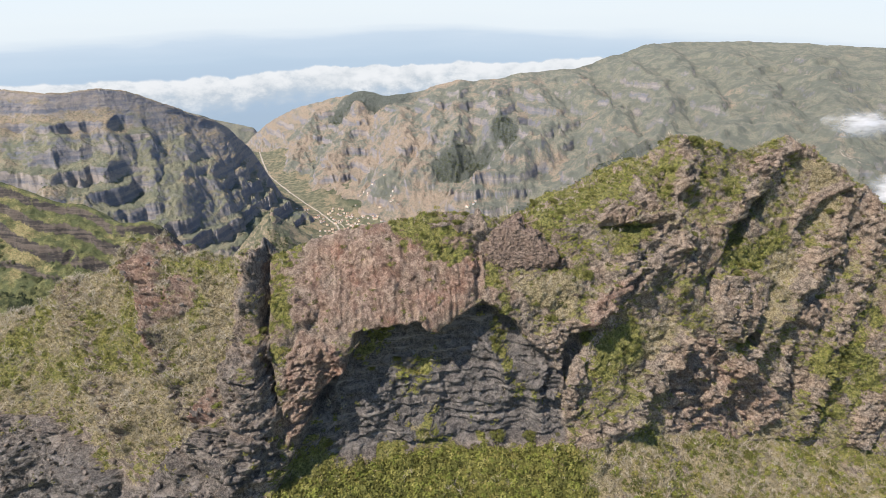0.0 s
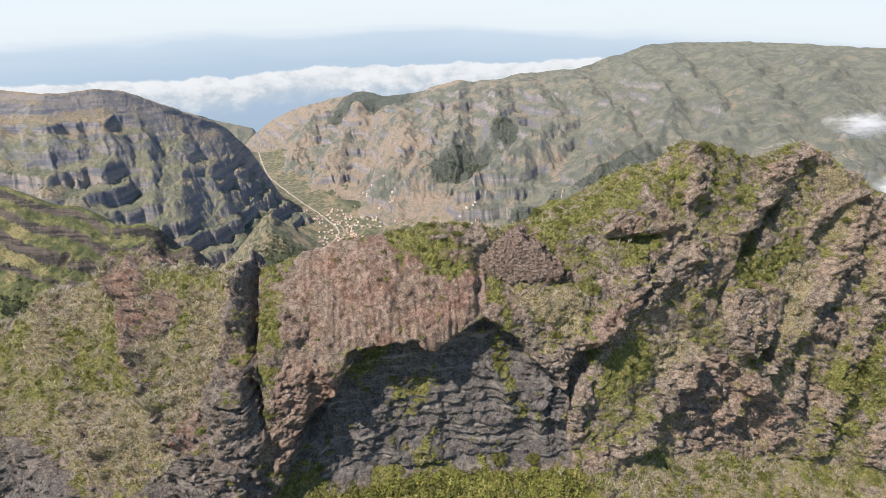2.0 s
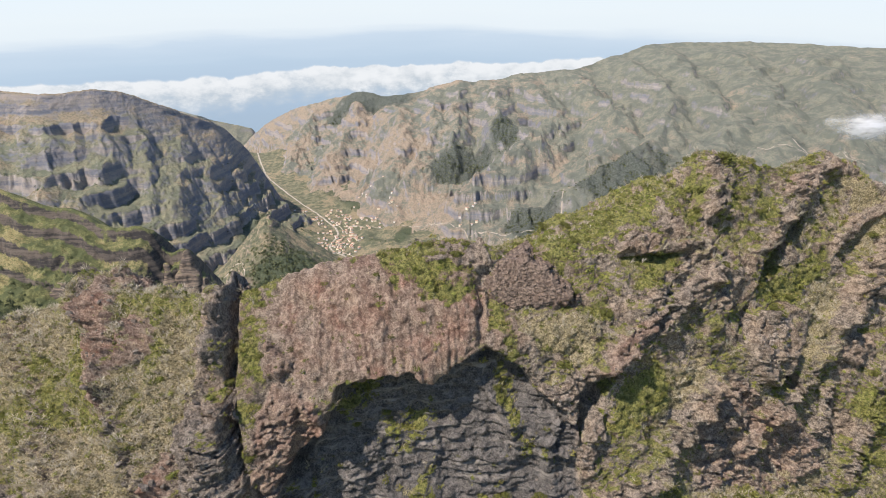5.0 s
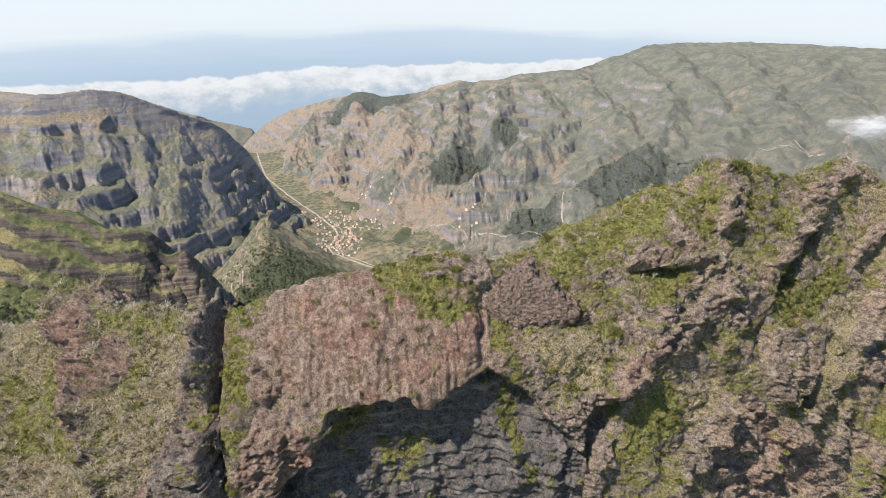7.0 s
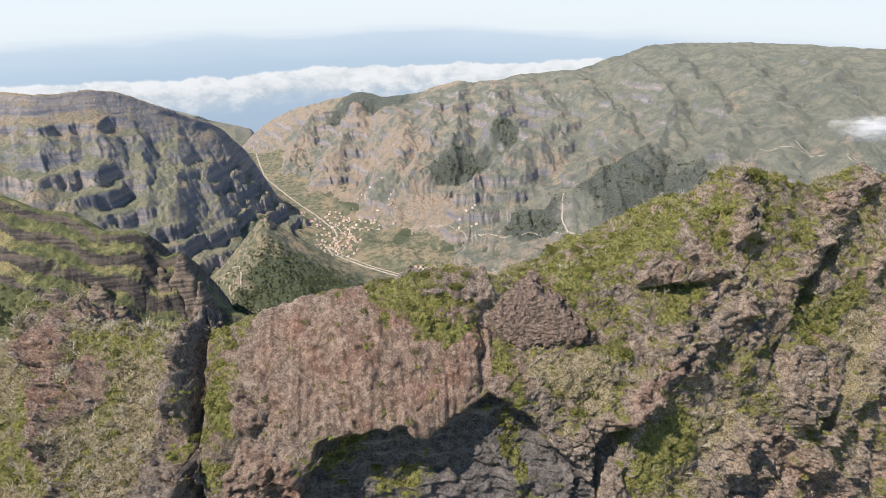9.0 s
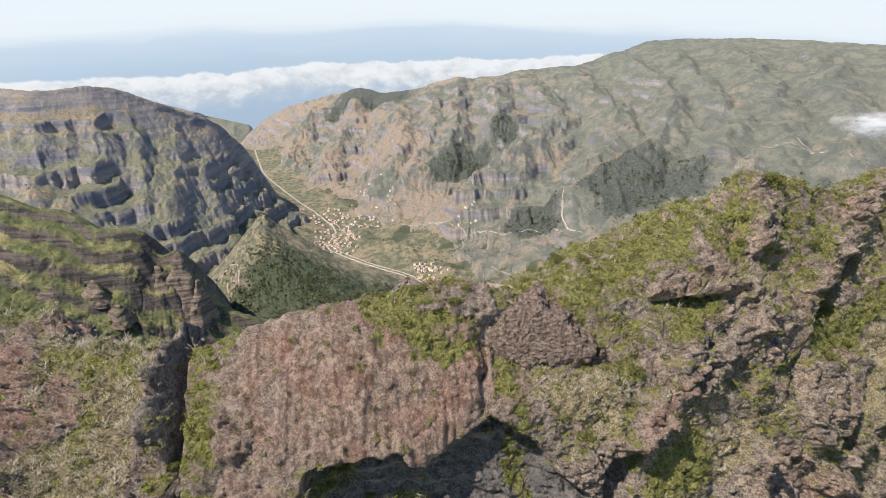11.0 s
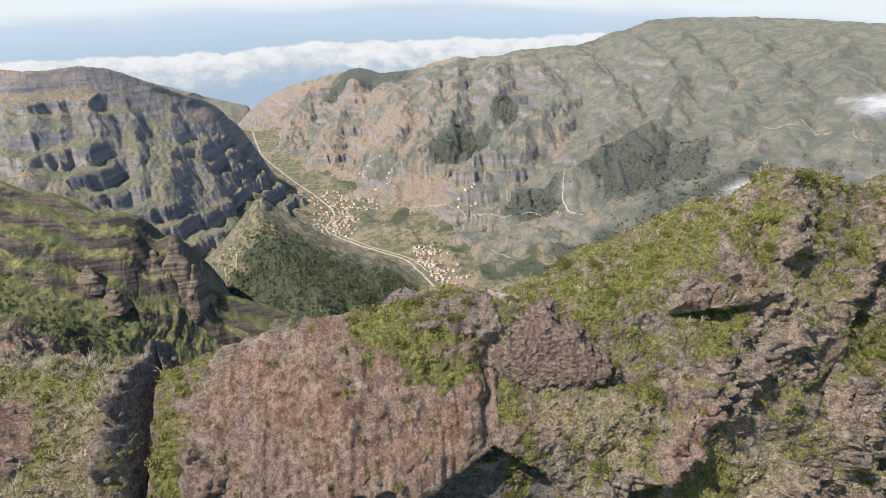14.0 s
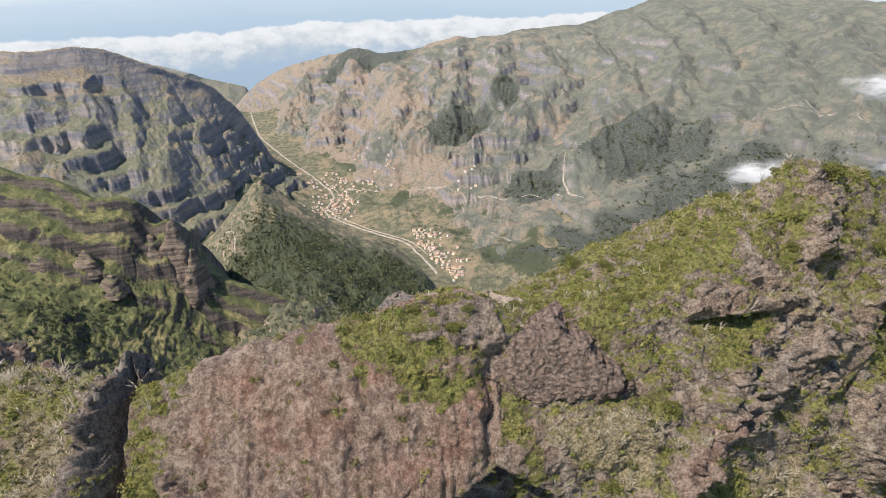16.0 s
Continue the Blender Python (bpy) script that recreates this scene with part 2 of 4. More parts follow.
# ---- near ridge: sections across it, foot / cliff base / lip / crest / back edge / far flank ----
SECTIONS = {}


def section(x, *yz):
    SECTIONS[x] = yz


section(-190, (118, -165), (130, -120), (152, -112), (178, -104), (186, -108), (250, -180))
section(-150, (120, -158), (135, -108), (150, -98), (172, -92), (178, -95), (230, -160))
section(-106, (118, -152), (134, -104), (148, -85), (160, -71), (166, -74), (215, -145))
section(-78, (98, -142), (113, -98), (138, -72), (152, -58), (158, -62), (205, -135))
section(-47, (88, -130), (103, -98), (118, -75), (141, -55.5), (148, -60), (200, -130))
section(-28, (85, -110), (114, -99), (124, -72), (145, -51), (152, -56), (200, -125))
section(-5, (85, -109), (126, -101), (130, -70), (147, -47), (160, -53), (205, -120))
section(20, (85, -112), (129, -101), (139, -66), (153, -48), (188, -58), (225, -120))
section(45, (90, -117), (131, -103), (146, -65), (161, -47), (184, -44), (232, -112))
section(60, (95, -121), (141, -108), (152, -72), (169, -41), (181, -35), (230, -110))
section(76, (98, -128), (148, -112), (157, -75), (175, -36), (180, -31), (230, -110))
section(90, (100, -133), (154, -118), (161, -80), (179, -45), (184, -36), (232, -110))
section(112, (105, -140), (160, -127), (170, -90), (188, -48), (199, -34), (245, -110))
section(127, (108, -143), (160, -130), (170, -95), (186, -58), (195, -41), (245, -115))
section(150, (110, -146), (160, -134), (172, -100), (182, -70), (186, -58), (240, -130))
section(190, (115, -152), (165, -140), (180, -112), (190, -90), (194, -84), (245, -150))
STOPS = np.array([0.0, 0.2, 0.52, 0.74, 0.86, 1.0])


def ridge_base(x, s):
    """Places on the bare ridge for plan position x and way s from the foot (0) to the far flank (1)."""
    xs = np.array(sorted(SECTIONS))
    cols = [[smooth_line(xs, [SECTIONS[k][j][c] for k in xs], x[:, 0], 7)[:, None] for j in range(6)] for c in (0, 1)]
    out = []
    for c in (0, 1):
        total = 0
        for k in np.linspace(-1, 1, 5):
            q = np.clip(s + 0.018 * k, 0, 1)
            v = 0
            for j in range(5):
                t = np.clip((q - STOPS[j]) / (STOPS[j + 1] - STOPS[j]), 0, 1)
                v = v + (cols[c][j + 1] - cols[c][j]) * t
            total = total + cols[c][0] + v
        out.append(total / 5)
    return np.stack([x, out[0], out[1]], axis=-1)


# ---- what breaks the ridge's face: rock ribs, bare outcrops, hollows, turf and straw (x, z on the face) ----
ROCKS, TURFS, STRAWS, RIBS, HOLLOWS = [], [], [], [], []


def rock(poly, out, red, dark):
    ROCKS.append((poly, out, red, dark))


def turf(poly):
    TURFS.append(poly)


def straw(poly):
    STRAWS.append(poly)


def rib(line, height, width):
    RIBS.append((line, height, width))


def hollow(poly, depth):
    HOLLOWS.append((poly, depth))


rock([(77.5, -75.9), (79.5, -69.5), (89, -69.7), (93, -76.7), (92.5, -84.4), (87.5, -89.1), (80, -84.4)], 3.5, 0.0, 0.0)
rock([(106, -86.7), (116.5, -81.1), (124, -83.4), (122, -88.2), (116, -90.4)], 2.2, 0.1, 0.0)
rock([(104, -77.5), (112.5, -69.3), (121, -60.9), (127, -57.9), (129, -61.9), (126.5, -71.8), (118.5, -77.4), (110, -80.2)], 3.0, 0.0, 0.0)
rock([(107.5, -58.1), (115.5, -51.7), (128, -48), (128, -51.5), (117.5, -55.9), (109.5, -61.7)], 2.5, 0.1, 0.0)
rock([(89, -44.1), (98, -38.2), (117.5, -38.9), (123.5, -41.9), (113.5, -39.8), (101, -43.2)], 1.8, 0.35, 0.0)
rock([(41.5, -50.8), (46, -47), (56, -49.5), (64, -51.1), (60, -53.2), (47, -52.5)], 2.5, 0.2, 0.0)
rock([(51.5, -44.2), (55.5, -42.3), (60.5, -47.4), (59.5, -50.1), (54, -48.3)], 2.0, 0.1, 0.0)
rock([(66.5, -39.1), (70, -39.1), (70, -46.6), (66.5, -48.6)], 2.2, 0.0, 0.0)
rock([(34.5, -74.6), (36, -68.4), (45, -63.8), (51.5, -64), (48.5, -67.7), (41, -73.1)], 2.4, 0.6, 0.0)
rock([(52, -63.9), (57, -59.9), (66, -54.8), (70.5, -58.3), (64, -63.9), (54.5, -66.2)], 2.2, 0.05, 0.1)
rock([(55.5, -90.3), (58, -83.5), (64.5, -80.5), (66.5, -82.5), (62, -92.1), (57.5, -97.6)], 3.2, 0.0, 0.0)
rock([(102.5, -105.8), (104, -92.2), (107.5, -92.1), (109, -105.5), (108.5, -111.7)], 2.6, 0.0, 0.0)
rock([(20, -82.7), (22.5, -74.5), (31, -74.1), (32, -82.5), (30, -92.1), (24, -90.8)], 2.0, 0.1, 0.0)
rock([(31.5, -92.2), (33, -81.2), (36.5, -81.5), (37.5, -89.8), (34.5, -96.5)], 2.2, 0.0, 0.2)
rock([(-6, -48.3), (-2, -48.3), (9.5, -48.8), (15, -50.6), (17, -49.2), (9.5, -51.1), (-0.5, -49.5)], 1.6, 0.15, 0.0)
rock([(-81.5, -61.3), (-78.5, -59.5), (-73.5, -58.4), (-71.5, -62.4), (-66.5, -70.8), (-68.5, -77.4), (-74, -70.3)], 2.6, 0.9, 0.0)
rock([(-70, -62.2), (-63.5, -59.6), (-60, -62.8), (-63.5, -67.8), (-67, -71)], 1.4, 0.7, 0.0)
rock([(-47.5, -65.1), (-49, -56.8), (-46.5, -55.8), (-44.5, -56.1), (-45, -61.2), (-44.5, -65.8)], 2.6, 0.0, 0.45)
rock([(-51.5, -74.1), (-46, -69.9), (-40, -72.1), (-38, -83), (-39, -89.3), (-47.5, -88.4), (-49.5, -78.3)], 3.0, 0.0, 0.35)
rock([(-54.5, -85.6), (-54, -79.5), (-50.5, -78.7), (-50, -84.4)], 1.6, 0.8, 0.0)
rock([(-119.5, -100), (-99.5, -97.7), (-83, -96.6), (-74.5, -97.6), (-77, -103.2), (-118, -120.1)], 2.6, 0.0, 0.75)
rock([(-65, -95.6), (-57.5, -88.8), (-48.5, -84.3), (-38.5, -88.4), (-36, -93.6), (-43.5, -97.2), (-64.5, -99.6)], 3.0, 0.0, 0.75)
rock([(-36.5, -72.4), (-33.5, -68.7), (-25.5, -70.6), (-22.5, -76.3), (-26, -85), (-31, -88.8), (-35.5, -90.9), (-37.5, -83.1)], 1.5, 0.75, 0.0)
rock([(-37, -62.9), (-34.5, -62), (-29.5, -67), (-32, -68.9), (-35.5, -67.7)], 1.2, 0.5, 0.0)
rock([(66.5, -86.5), (76, -84.3), (96, -98.9), (109.5, -117.2), (93.5, -119.8), (62.5, -106.9), (64, -95.8)], 0.6, 0.45, 0.0)
rock([(129.5, -126.8), (134.5, -111), (142, -109.8), (142, -121.9), (137.5, -131.1)], 2.0, 0.0, 0.0)
rock([(130, -50.5), (136.5, -50.3), (142, -54.2), (141.5, -67.3), (134.5, -63.7), (131, -57.2)], 2.0, 0.15, 0.0)
turf([(31.5, -61.3), (46, -54.7), (57.5, -53.4), (61.5, -56.7), (49.5, -59), (37.5, -63.5)])
turf([(80, -65.3), (91, -62.6), (108.5, -58.4), (110.5, -65.1), (92.5, -70.4)])
turf([(34.5, -48.5), (49.5, -42.6), (56, -39.9), (55, -43.4), (42.5, -47.7)])
turf([(9.5, -55.4), (14, -57.4), (18.5, -68.5), (15.5, -69.6), (12, -63.1)])
turf([(-21, -47.5), (-3, -46.5), (9, -51.5), (12.5, -57.5), (-1, -56.5), (-11, -53)])
turf([(114.5, -101.1), (128, -86.8), (141.5, -85), (142, -111.5), (123.5, -121), (115.5, -113.6)])
turf([(-42, -60.1), (-38.5, -60), (-34.5, -68.8), (-38, -72.2), (-40.5, -65.7)])
turf([(55.5, -41.9), (67, -35.3), (67, -43.5), (63, -47.5)])
turf([(72, -37.9), (87, -40.8), (88.5, -48.7), (76, -50)])
turf([(-78, -66.7), (-71.5, -77), (-76.5, -80.1), (-83.5, -71.3)])
turf([(20.5, -48.7), (30, -48.2), (29.5, -55.2), (24.5, -52.3)])
turf([(39, -79.1), (52.5, -73.4), (54.5, -85.4), (40.5, -87.6)])
straw([(16, -60.5), (36, -62.8), (33, -71.7), (21, -66.9)])
straw([(-95, -92.4), (-78, -81.4), (-64, -79.3), (-63, -90.7), (-86.5, -97)])
straw([(-59, -62.6), (-51.5, -58.5), (-48, -68.8), (-55.5, -81.5), (-60, -75.4)])
straw([(103.5, -66.6), (113, -66.1), (107.5, -84.7), (95.5, -86.7)])
straw([(45.5, -77.3), (65.5, -77.8), (62, -87.7), (47, -86.1)])
straw([(34.5, -106.2), (48, -104.7), (61.5, -111.8), (59.5, -112.6)])
straw([(89, -104.1), (110, -120), (100.5, -122.2), (87.5, -114.4)])
straw([(119.5, -42.3), (130, -45.9), (125, -58.5), (115, -59.7)])
straw([(64.5, -110.5), (105.5, -126.3), (99, -126.4), (68.5, -115.6)])
rib([(22, -104.8), (37, -102.6), (49, -98.5), (58, -90.9), (65.5, -81)], 4.5, 4.0)
rib([(29.5, -75.4), (43.5, -69.4), (58.5, -63.1), (72.5, -55.4)], 3.0, 4.5)
rib([(80.5, -101.8), (96, -90.2), (112.5, -75.7), (128, -56.4), (126.5, -44)], 5.0, 5.0)
rib([(68.5, -65.3), (78.5, -57.7), (93.5, -46.2), (112, -37.2)], 4.0, 5.0)
rib([(47.5, -61.7), (64.5, -53.5), (69.5, -42.2), (71.5, -33.3)], 3.5, 5.0)
rib([(116, -120.8), (122.5, -100), (132, -80.3), (140, -60.7)], 4.0, 6.0)
rib([(-83, -61), (-69.5, -68.4), (-64.5, -77.5), (-53.5, -85)], 5.5, 6.5)
rib([(-48, -56.8), (-48.5, -70.6), (-43, -84.4), (-47, -93.3)], 3.2, 4.5)
rib([(-107, -72.4), (-89.5, -81.8), (-76.5, -89.8)], 4.5, 8.0)
hollow([(91.5, -52.1), (101, -48.6), (98.5, -55.2), (92.5, -56.3)], 6)
hollow([(83, -63), (84.5, -55.6), (93.5, -56.2), (90, -61.1)], 6)
hollow([(42, -52.7), (48.5, -52.4), (59, -53.3), (52, -54.5)], 4)
hollow([(87.5, -89.1), (91, -85.6), (93, -84.3), (95, -92.5)], 6)
hollow([(46.5, -65.9), (52.5, -64.5), (49.5, -68.5)], 3)
hollow([(29, -86.3), (32, -75.6), (40.5, -75.7), (37.5, -78.8), (31.5, -88)], 5)
hollow([(106.5, -106.7), (109, -96.7), (112, -113)], 4)
hollow([(-41, -77.1), (-39.5, -72.2), (-38, -81.9), (-39.5, -82.8)], 4)
hollow([(75.5, -70.3), (79, -66.6), (79.5, -72.6), (77, -75.8)], 3)
hollow([(83.5, -117.8), (108, -123.8), (109.5, -125.2), (89.5, -120.5)], 3)
hollow([(129.5, -128.6), (141, -128.9), (137, -130.6)], 3)
hollow([(8, -55.2), (16.5, -57.7), (17.5, -59), (11, -57.8)], 1.5)
hollow([(-29, -71.5), (-24, -76), (-28, -87.8), (-31, -88)], 2)


def to_line(line, x, z):
    """Distance to an open line in a plane."""
    best = np.full(x.shape, 1e9)
    for (ax, az), (bx, bz) in zip(line[:-1], line[1:]):
        ex, ez = bx - ax, bz - az
        k = np.clip(((x - ax) * ex + (z - az) * ez) / (ex * ex + ez * ez), 0, 1)
        best = np.minimum(best, np.hypot(x - ax - k * ex, z - az - k * ez))
    return best


def plates(x, z, size):
    """Jointed blocks: a random height for each cell, and the distance from its nearest joint."""
    x, z = x / size, z / size
    xi, zi = np.floor(x).astype(int), np.floor(z).astype(int)
    f1, f2, tone = np.full(x.shape, 9.0), np.full(x.shape, 9.0), np.zeros(x.shape)
    for a in (-1, 0, 1):
        for b in (-1, 0, 1):
            k = PERM[PERM[(xi + a) & 255] + ((zi + b) & 255)]
            dist = np.hypot(xi + a + PERM[k + 31] / 255 - x, zi + b + PERM[k + 97] / 255 - z)
            near = dist < f1
            f2 = np.where(near, f1, np.minimum(f2, dist))
            f1, tone = np.where(near, dist, f1), np.where(near, k / 255, tone)
    return tone, f2 - f1


def near_ridge():
    """The ridge with its gullies, overhangs and ledges, and where turf, dry scrub and red rock lie on it."""
    xs = np.arange(-160, 168.1, 0.34)
    x, s = np.meshgrid(xs, np.linspace(0, 1, 500), indexing="ij")
    p = ridge_base(x, s)
    n = grid_normals(p)
    n *= np.sign(n[..., 2:3] - 0.7 * n[..., 1:2])
    X, Y, Z = p[..., 0].copy(), p[..., 1].copy(), p[..., 2].copy()

    def strip(shape, margin):
        """The rows of the grid round a shape."""
        at = [c[0] for c in shape]
        return slice(int(np.searchsorted(xs, min(at) - margin)), int(np.searchsorted(xs, max(at) + margin)) + 1)

    face = np.maximum(step(0.14, 0.24, s), step(28, 44, X) * step(0.02, 0.1, s)) * (1 - step(0.80, 0.9, s))
    cliff = step(0.18, 0.26, s) * (1 - step(0.62, 0.74, s))
    right, left = step(30, 55, X), 1 - step(-60, -48, X)
    patch, mottle = fbm(X, Y, Z, 12, 4), fbm(X + 70, Y, Z, 4.5, 4, 0.6)
    wx, wz = X + 1.3 * fbm(X, Y, Z, 5, 4), Z + 1.3 * fbm(Y, Z, X, 5, 4)
    # gullies and ribs that run down the slope, leaning to one side
    lean = X + 0.75 * Z
    gully = ridged(lean, Y * 0.2, Z * 0.25, 15, 4, 0.55) - 0.72
    foot_rock = (1 - step(-52, -40, X)) * (1 - step(0.17, 0.22, s))
    d = gully * (4.4 * right + 4.6 * left + 1.2) * face + foot_rock * 4 * (ridged(X + 0.4 * Z, Y, Z * 0.4, 9, 5, 0.6) - 0.7)
    d = d + 1.4 * fbm(X, Y, Z, 14, 3) + (ridged(X, Y, Z, 6.5, 5, 0.6) - 0.72) * (2.0 * cliff + 1.3)
    # red dome: a swelling with flutes along its lower edge
    dome = step(-3, 4, inside([(-38, -57), (-21, -46), (4, -49), (14, -60), (17, -66), (10, -65), (-2, -71), (-21, -69), (-28, -70), (-33, -63)], X + 1.2 * mottle, Z + 1.2 * patch))
    d = d * (1 - 0.45 * dome) + 2.0 * dome
    flute = step(-72, -67, Z) * (1 - 0.7 * step(-62, -54, Z)) * dome
    d = d - flute * 1.1 * np.abs(perlin(X / 1.5 + 0.06 * Z, Z / 18, Y / 30)) - 0.5 * dome * np.abs(perlin(X / 0.85 + 0.1 * Z, Z / 12, Y / 20 + 5))
    d = d - 1.0 * dome * step(0.86, 0.95, ridged(X + 0.3 * Z, Y, 0.5 * Z, 11, 2))
    bare, red, dark = np.zeros(X.shape), 0.85 * dome, 0.0 * X
    for line, height, width in RIBS:
        k = strip(line, width + 3)
        up = np.clip(1 - to_line(line, wx[k], wz[k]) / (width * (1 + 0.35 * patch[k])), 0, 1)
        d[k] += height * up ** 0.8 * (0.75 + 0.5 * mottle[k]) * face[k]
        bare[k] = np.maximum(bare[k], 0.75 * step(0.5, 0.75, up + 0.35 * mottle[k]))
    for poly, out, r, g in ROCKS:
        k = strip(poly, 4)
        q = inside(poly, wx[k], wz[k])
        on = step(-0.4, 0.8, q)
        bare[k], red[k], dark[k] = np.maximum(bare[k], on), np.maximum(red[k] * (1 - on), r * on), np.maximum(dark[k], g * on)
        d[k] += out * step(-0.5, 1.3, q)
    d = d - 1.8 * step(-2.5, 1.5, inside([(7, -54), (20, -45.5), (36, -62), (9, -61)], X, Z))
    # joints: blocks that stand proud of one another, coarse and fine
    rocky = np.clip(0.28 + 0.9 * bare, 0, 1) * (1 - 0.6 * dome) * step(0.03, 0.1, s)
    for size, tall in ((4.6, 1.9), (1.9, 1.0), (0.95, 0.4)):
        tone, joint = plates(wx + 0.5 * Z + 0.35 * mottle * size, 1.35 * wz - 0.3 * X, size)
        d = d + rocky * tall * (tone - 0.5 - 0.45 * np.exp(-joint / 0.07))
    d = d + 0.35 * fbm(X, Y, Z, 1.7, 3, 0.6)
    p += n * d[..., None]
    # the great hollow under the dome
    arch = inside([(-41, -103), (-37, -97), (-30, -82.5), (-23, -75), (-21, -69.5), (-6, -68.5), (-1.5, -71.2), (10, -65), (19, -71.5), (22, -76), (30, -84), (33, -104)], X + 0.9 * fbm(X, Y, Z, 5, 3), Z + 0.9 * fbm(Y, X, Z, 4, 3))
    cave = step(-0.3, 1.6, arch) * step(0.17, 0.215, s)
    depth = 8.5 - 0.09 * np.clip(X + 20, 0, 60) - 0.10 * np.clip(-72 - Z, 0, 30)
    ledges = 1.1 * np.abs(fbm(X * 0.35, Y, Z, 3.5, 3)) + 0.35 * (terrace(Z + fbm(X, Y, Z, 9, 2), 2.6, 0.9) - Z)
    swell = 3.2 * step(0.0, 0.5, fbm(X + 0.7 * Z, Y * 0.3, Z * 0.5 + 40, 15, 3)) * step(2, 6, arch)
    p[..., 1] += cave * (np.clip(depth, 1, 9) - ledges - swell)
    # the narrow cleft left of the dome
    mid = -44.2 + 0.18 * (Z + 57) * -1 + 0.6 * perlin(Z / 5, Z * 0, X * 0)
    cleft = np.exp(-((X - mid) / 1.0) ** 4) * step(-84, -78, Z) * step(0.3, 0.42, s) * (1 - step(0.78, 0.8, s))
    p[..., 1] += 6.5 * cleft
    p[..., 2] -= 3.0 * cleft * step(0.68, 0.74, s)
    # smaller hollows under rock bands
    for poly, deep in HOLLOWS:
        k = strip(poly, 3)
        p[k][..., 1] += deep * step(-0.5, 1.0, inside(poly, X[k] + 0.5 * mottle[k], Z[k] + 0.5 * patch[k])) * face[k]
    nn = grid_normals(p)
    flat = np.abs(nn[..., 2])
    # what covers the ground
    red = np.clip(red * (0.75 + 0.5 * fbm(X, Y, Z, 6, 3)), 0, 1)
    green, pale = np.zeros(X.shape), np.zeros(X.shape)
    for shapes, into in ((TURFS, green), (STRAWS, pale)):
        for poly in shapes:
            k = strip(poly, 5)
            into[k] = np.maximum(into[k], step(-1.6, 1.6, inside(poly, X[k] + 2 * patch[k], Z[k] + 1.5 * mottle[k])))
    veg = 0.40 + 0.26 * patch + 0.30 * mottle + 0.7 * (flat - 0.5) + 0.10 * right
    veg = veg + 0.5 * left * step(0.26, 0.36, s) * (1 - red)
    veg = np.where((s < 0.19) & (X > -40), 0.9 + 0.3 * patch - 0.3 * step(32, 44, X), veg)
    veg = veg - 0.8 * bare * (0.8 - 0.5 * mottle) - 0.5 * foot_rock
    veg = veg - 0.6 * dome - 0.45 * cave * (1 - step(0.15, 0.5, patch)) - 0.8 * cleft - 0.3 * step(0.45, 0.8, red)
    veg = np.maximum(veg, 0.9 * green * (0.8 + 0.6 * patch + 0.4 * mottle) * (1 - 0.6 * bare))
    veg = np.clip(np.maximum(veg, 0.95 * pale * (1 - 0.7 * bare)), 0, 1)
    dry = 0.40 * left * step(0.25, 0.35, s) + (0.35 + 0.3 * left) * fbm(X + 40, Y, Z, 15, 3) + 0.35 * mottle + 0.22 * right + 0.3 * step(30, 42, X) * (1 - step(0.16, 0.24, s))
    dry = np.clip(dry + 0.9 * pale, 0, 1) * (1 - 0.85 * np.clip(green, 0, 1))
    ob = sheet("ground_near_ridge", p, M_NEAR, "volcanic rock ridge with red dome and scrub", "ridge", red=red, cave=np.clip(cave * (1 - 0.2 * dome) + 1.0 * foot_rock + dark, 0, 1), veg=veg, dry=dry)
    return ob, p, nn, X, Z, s, veg, dry


NEAR, NP, NN, NX, NZ, NS, NVEG, NDRY = near_ridge()


def foreland():
    """The slope that runs on below and behind the start of the flight."""
    x, y = np.meshgrid(np.linspace(-700, 700, 140), np.linspace(-900, 112, 110), indexing="ij")
    z = -150 - 0.18 * np.abs(y - 100) + 9 * fbm(x, y, 0 * x, 80, 4) - 12 * step(60, 112, y)
    one = np.ones(x.shape)
    return sheet("ground_foreland", np.stack([x, y, z], -1), M_NEAR, "scrub-covered slope below the ridge", "ground", red=0 * one, cave=0 * one, veg=0.8 * one, dry=0.3 * one)


FORELAND = foreland()

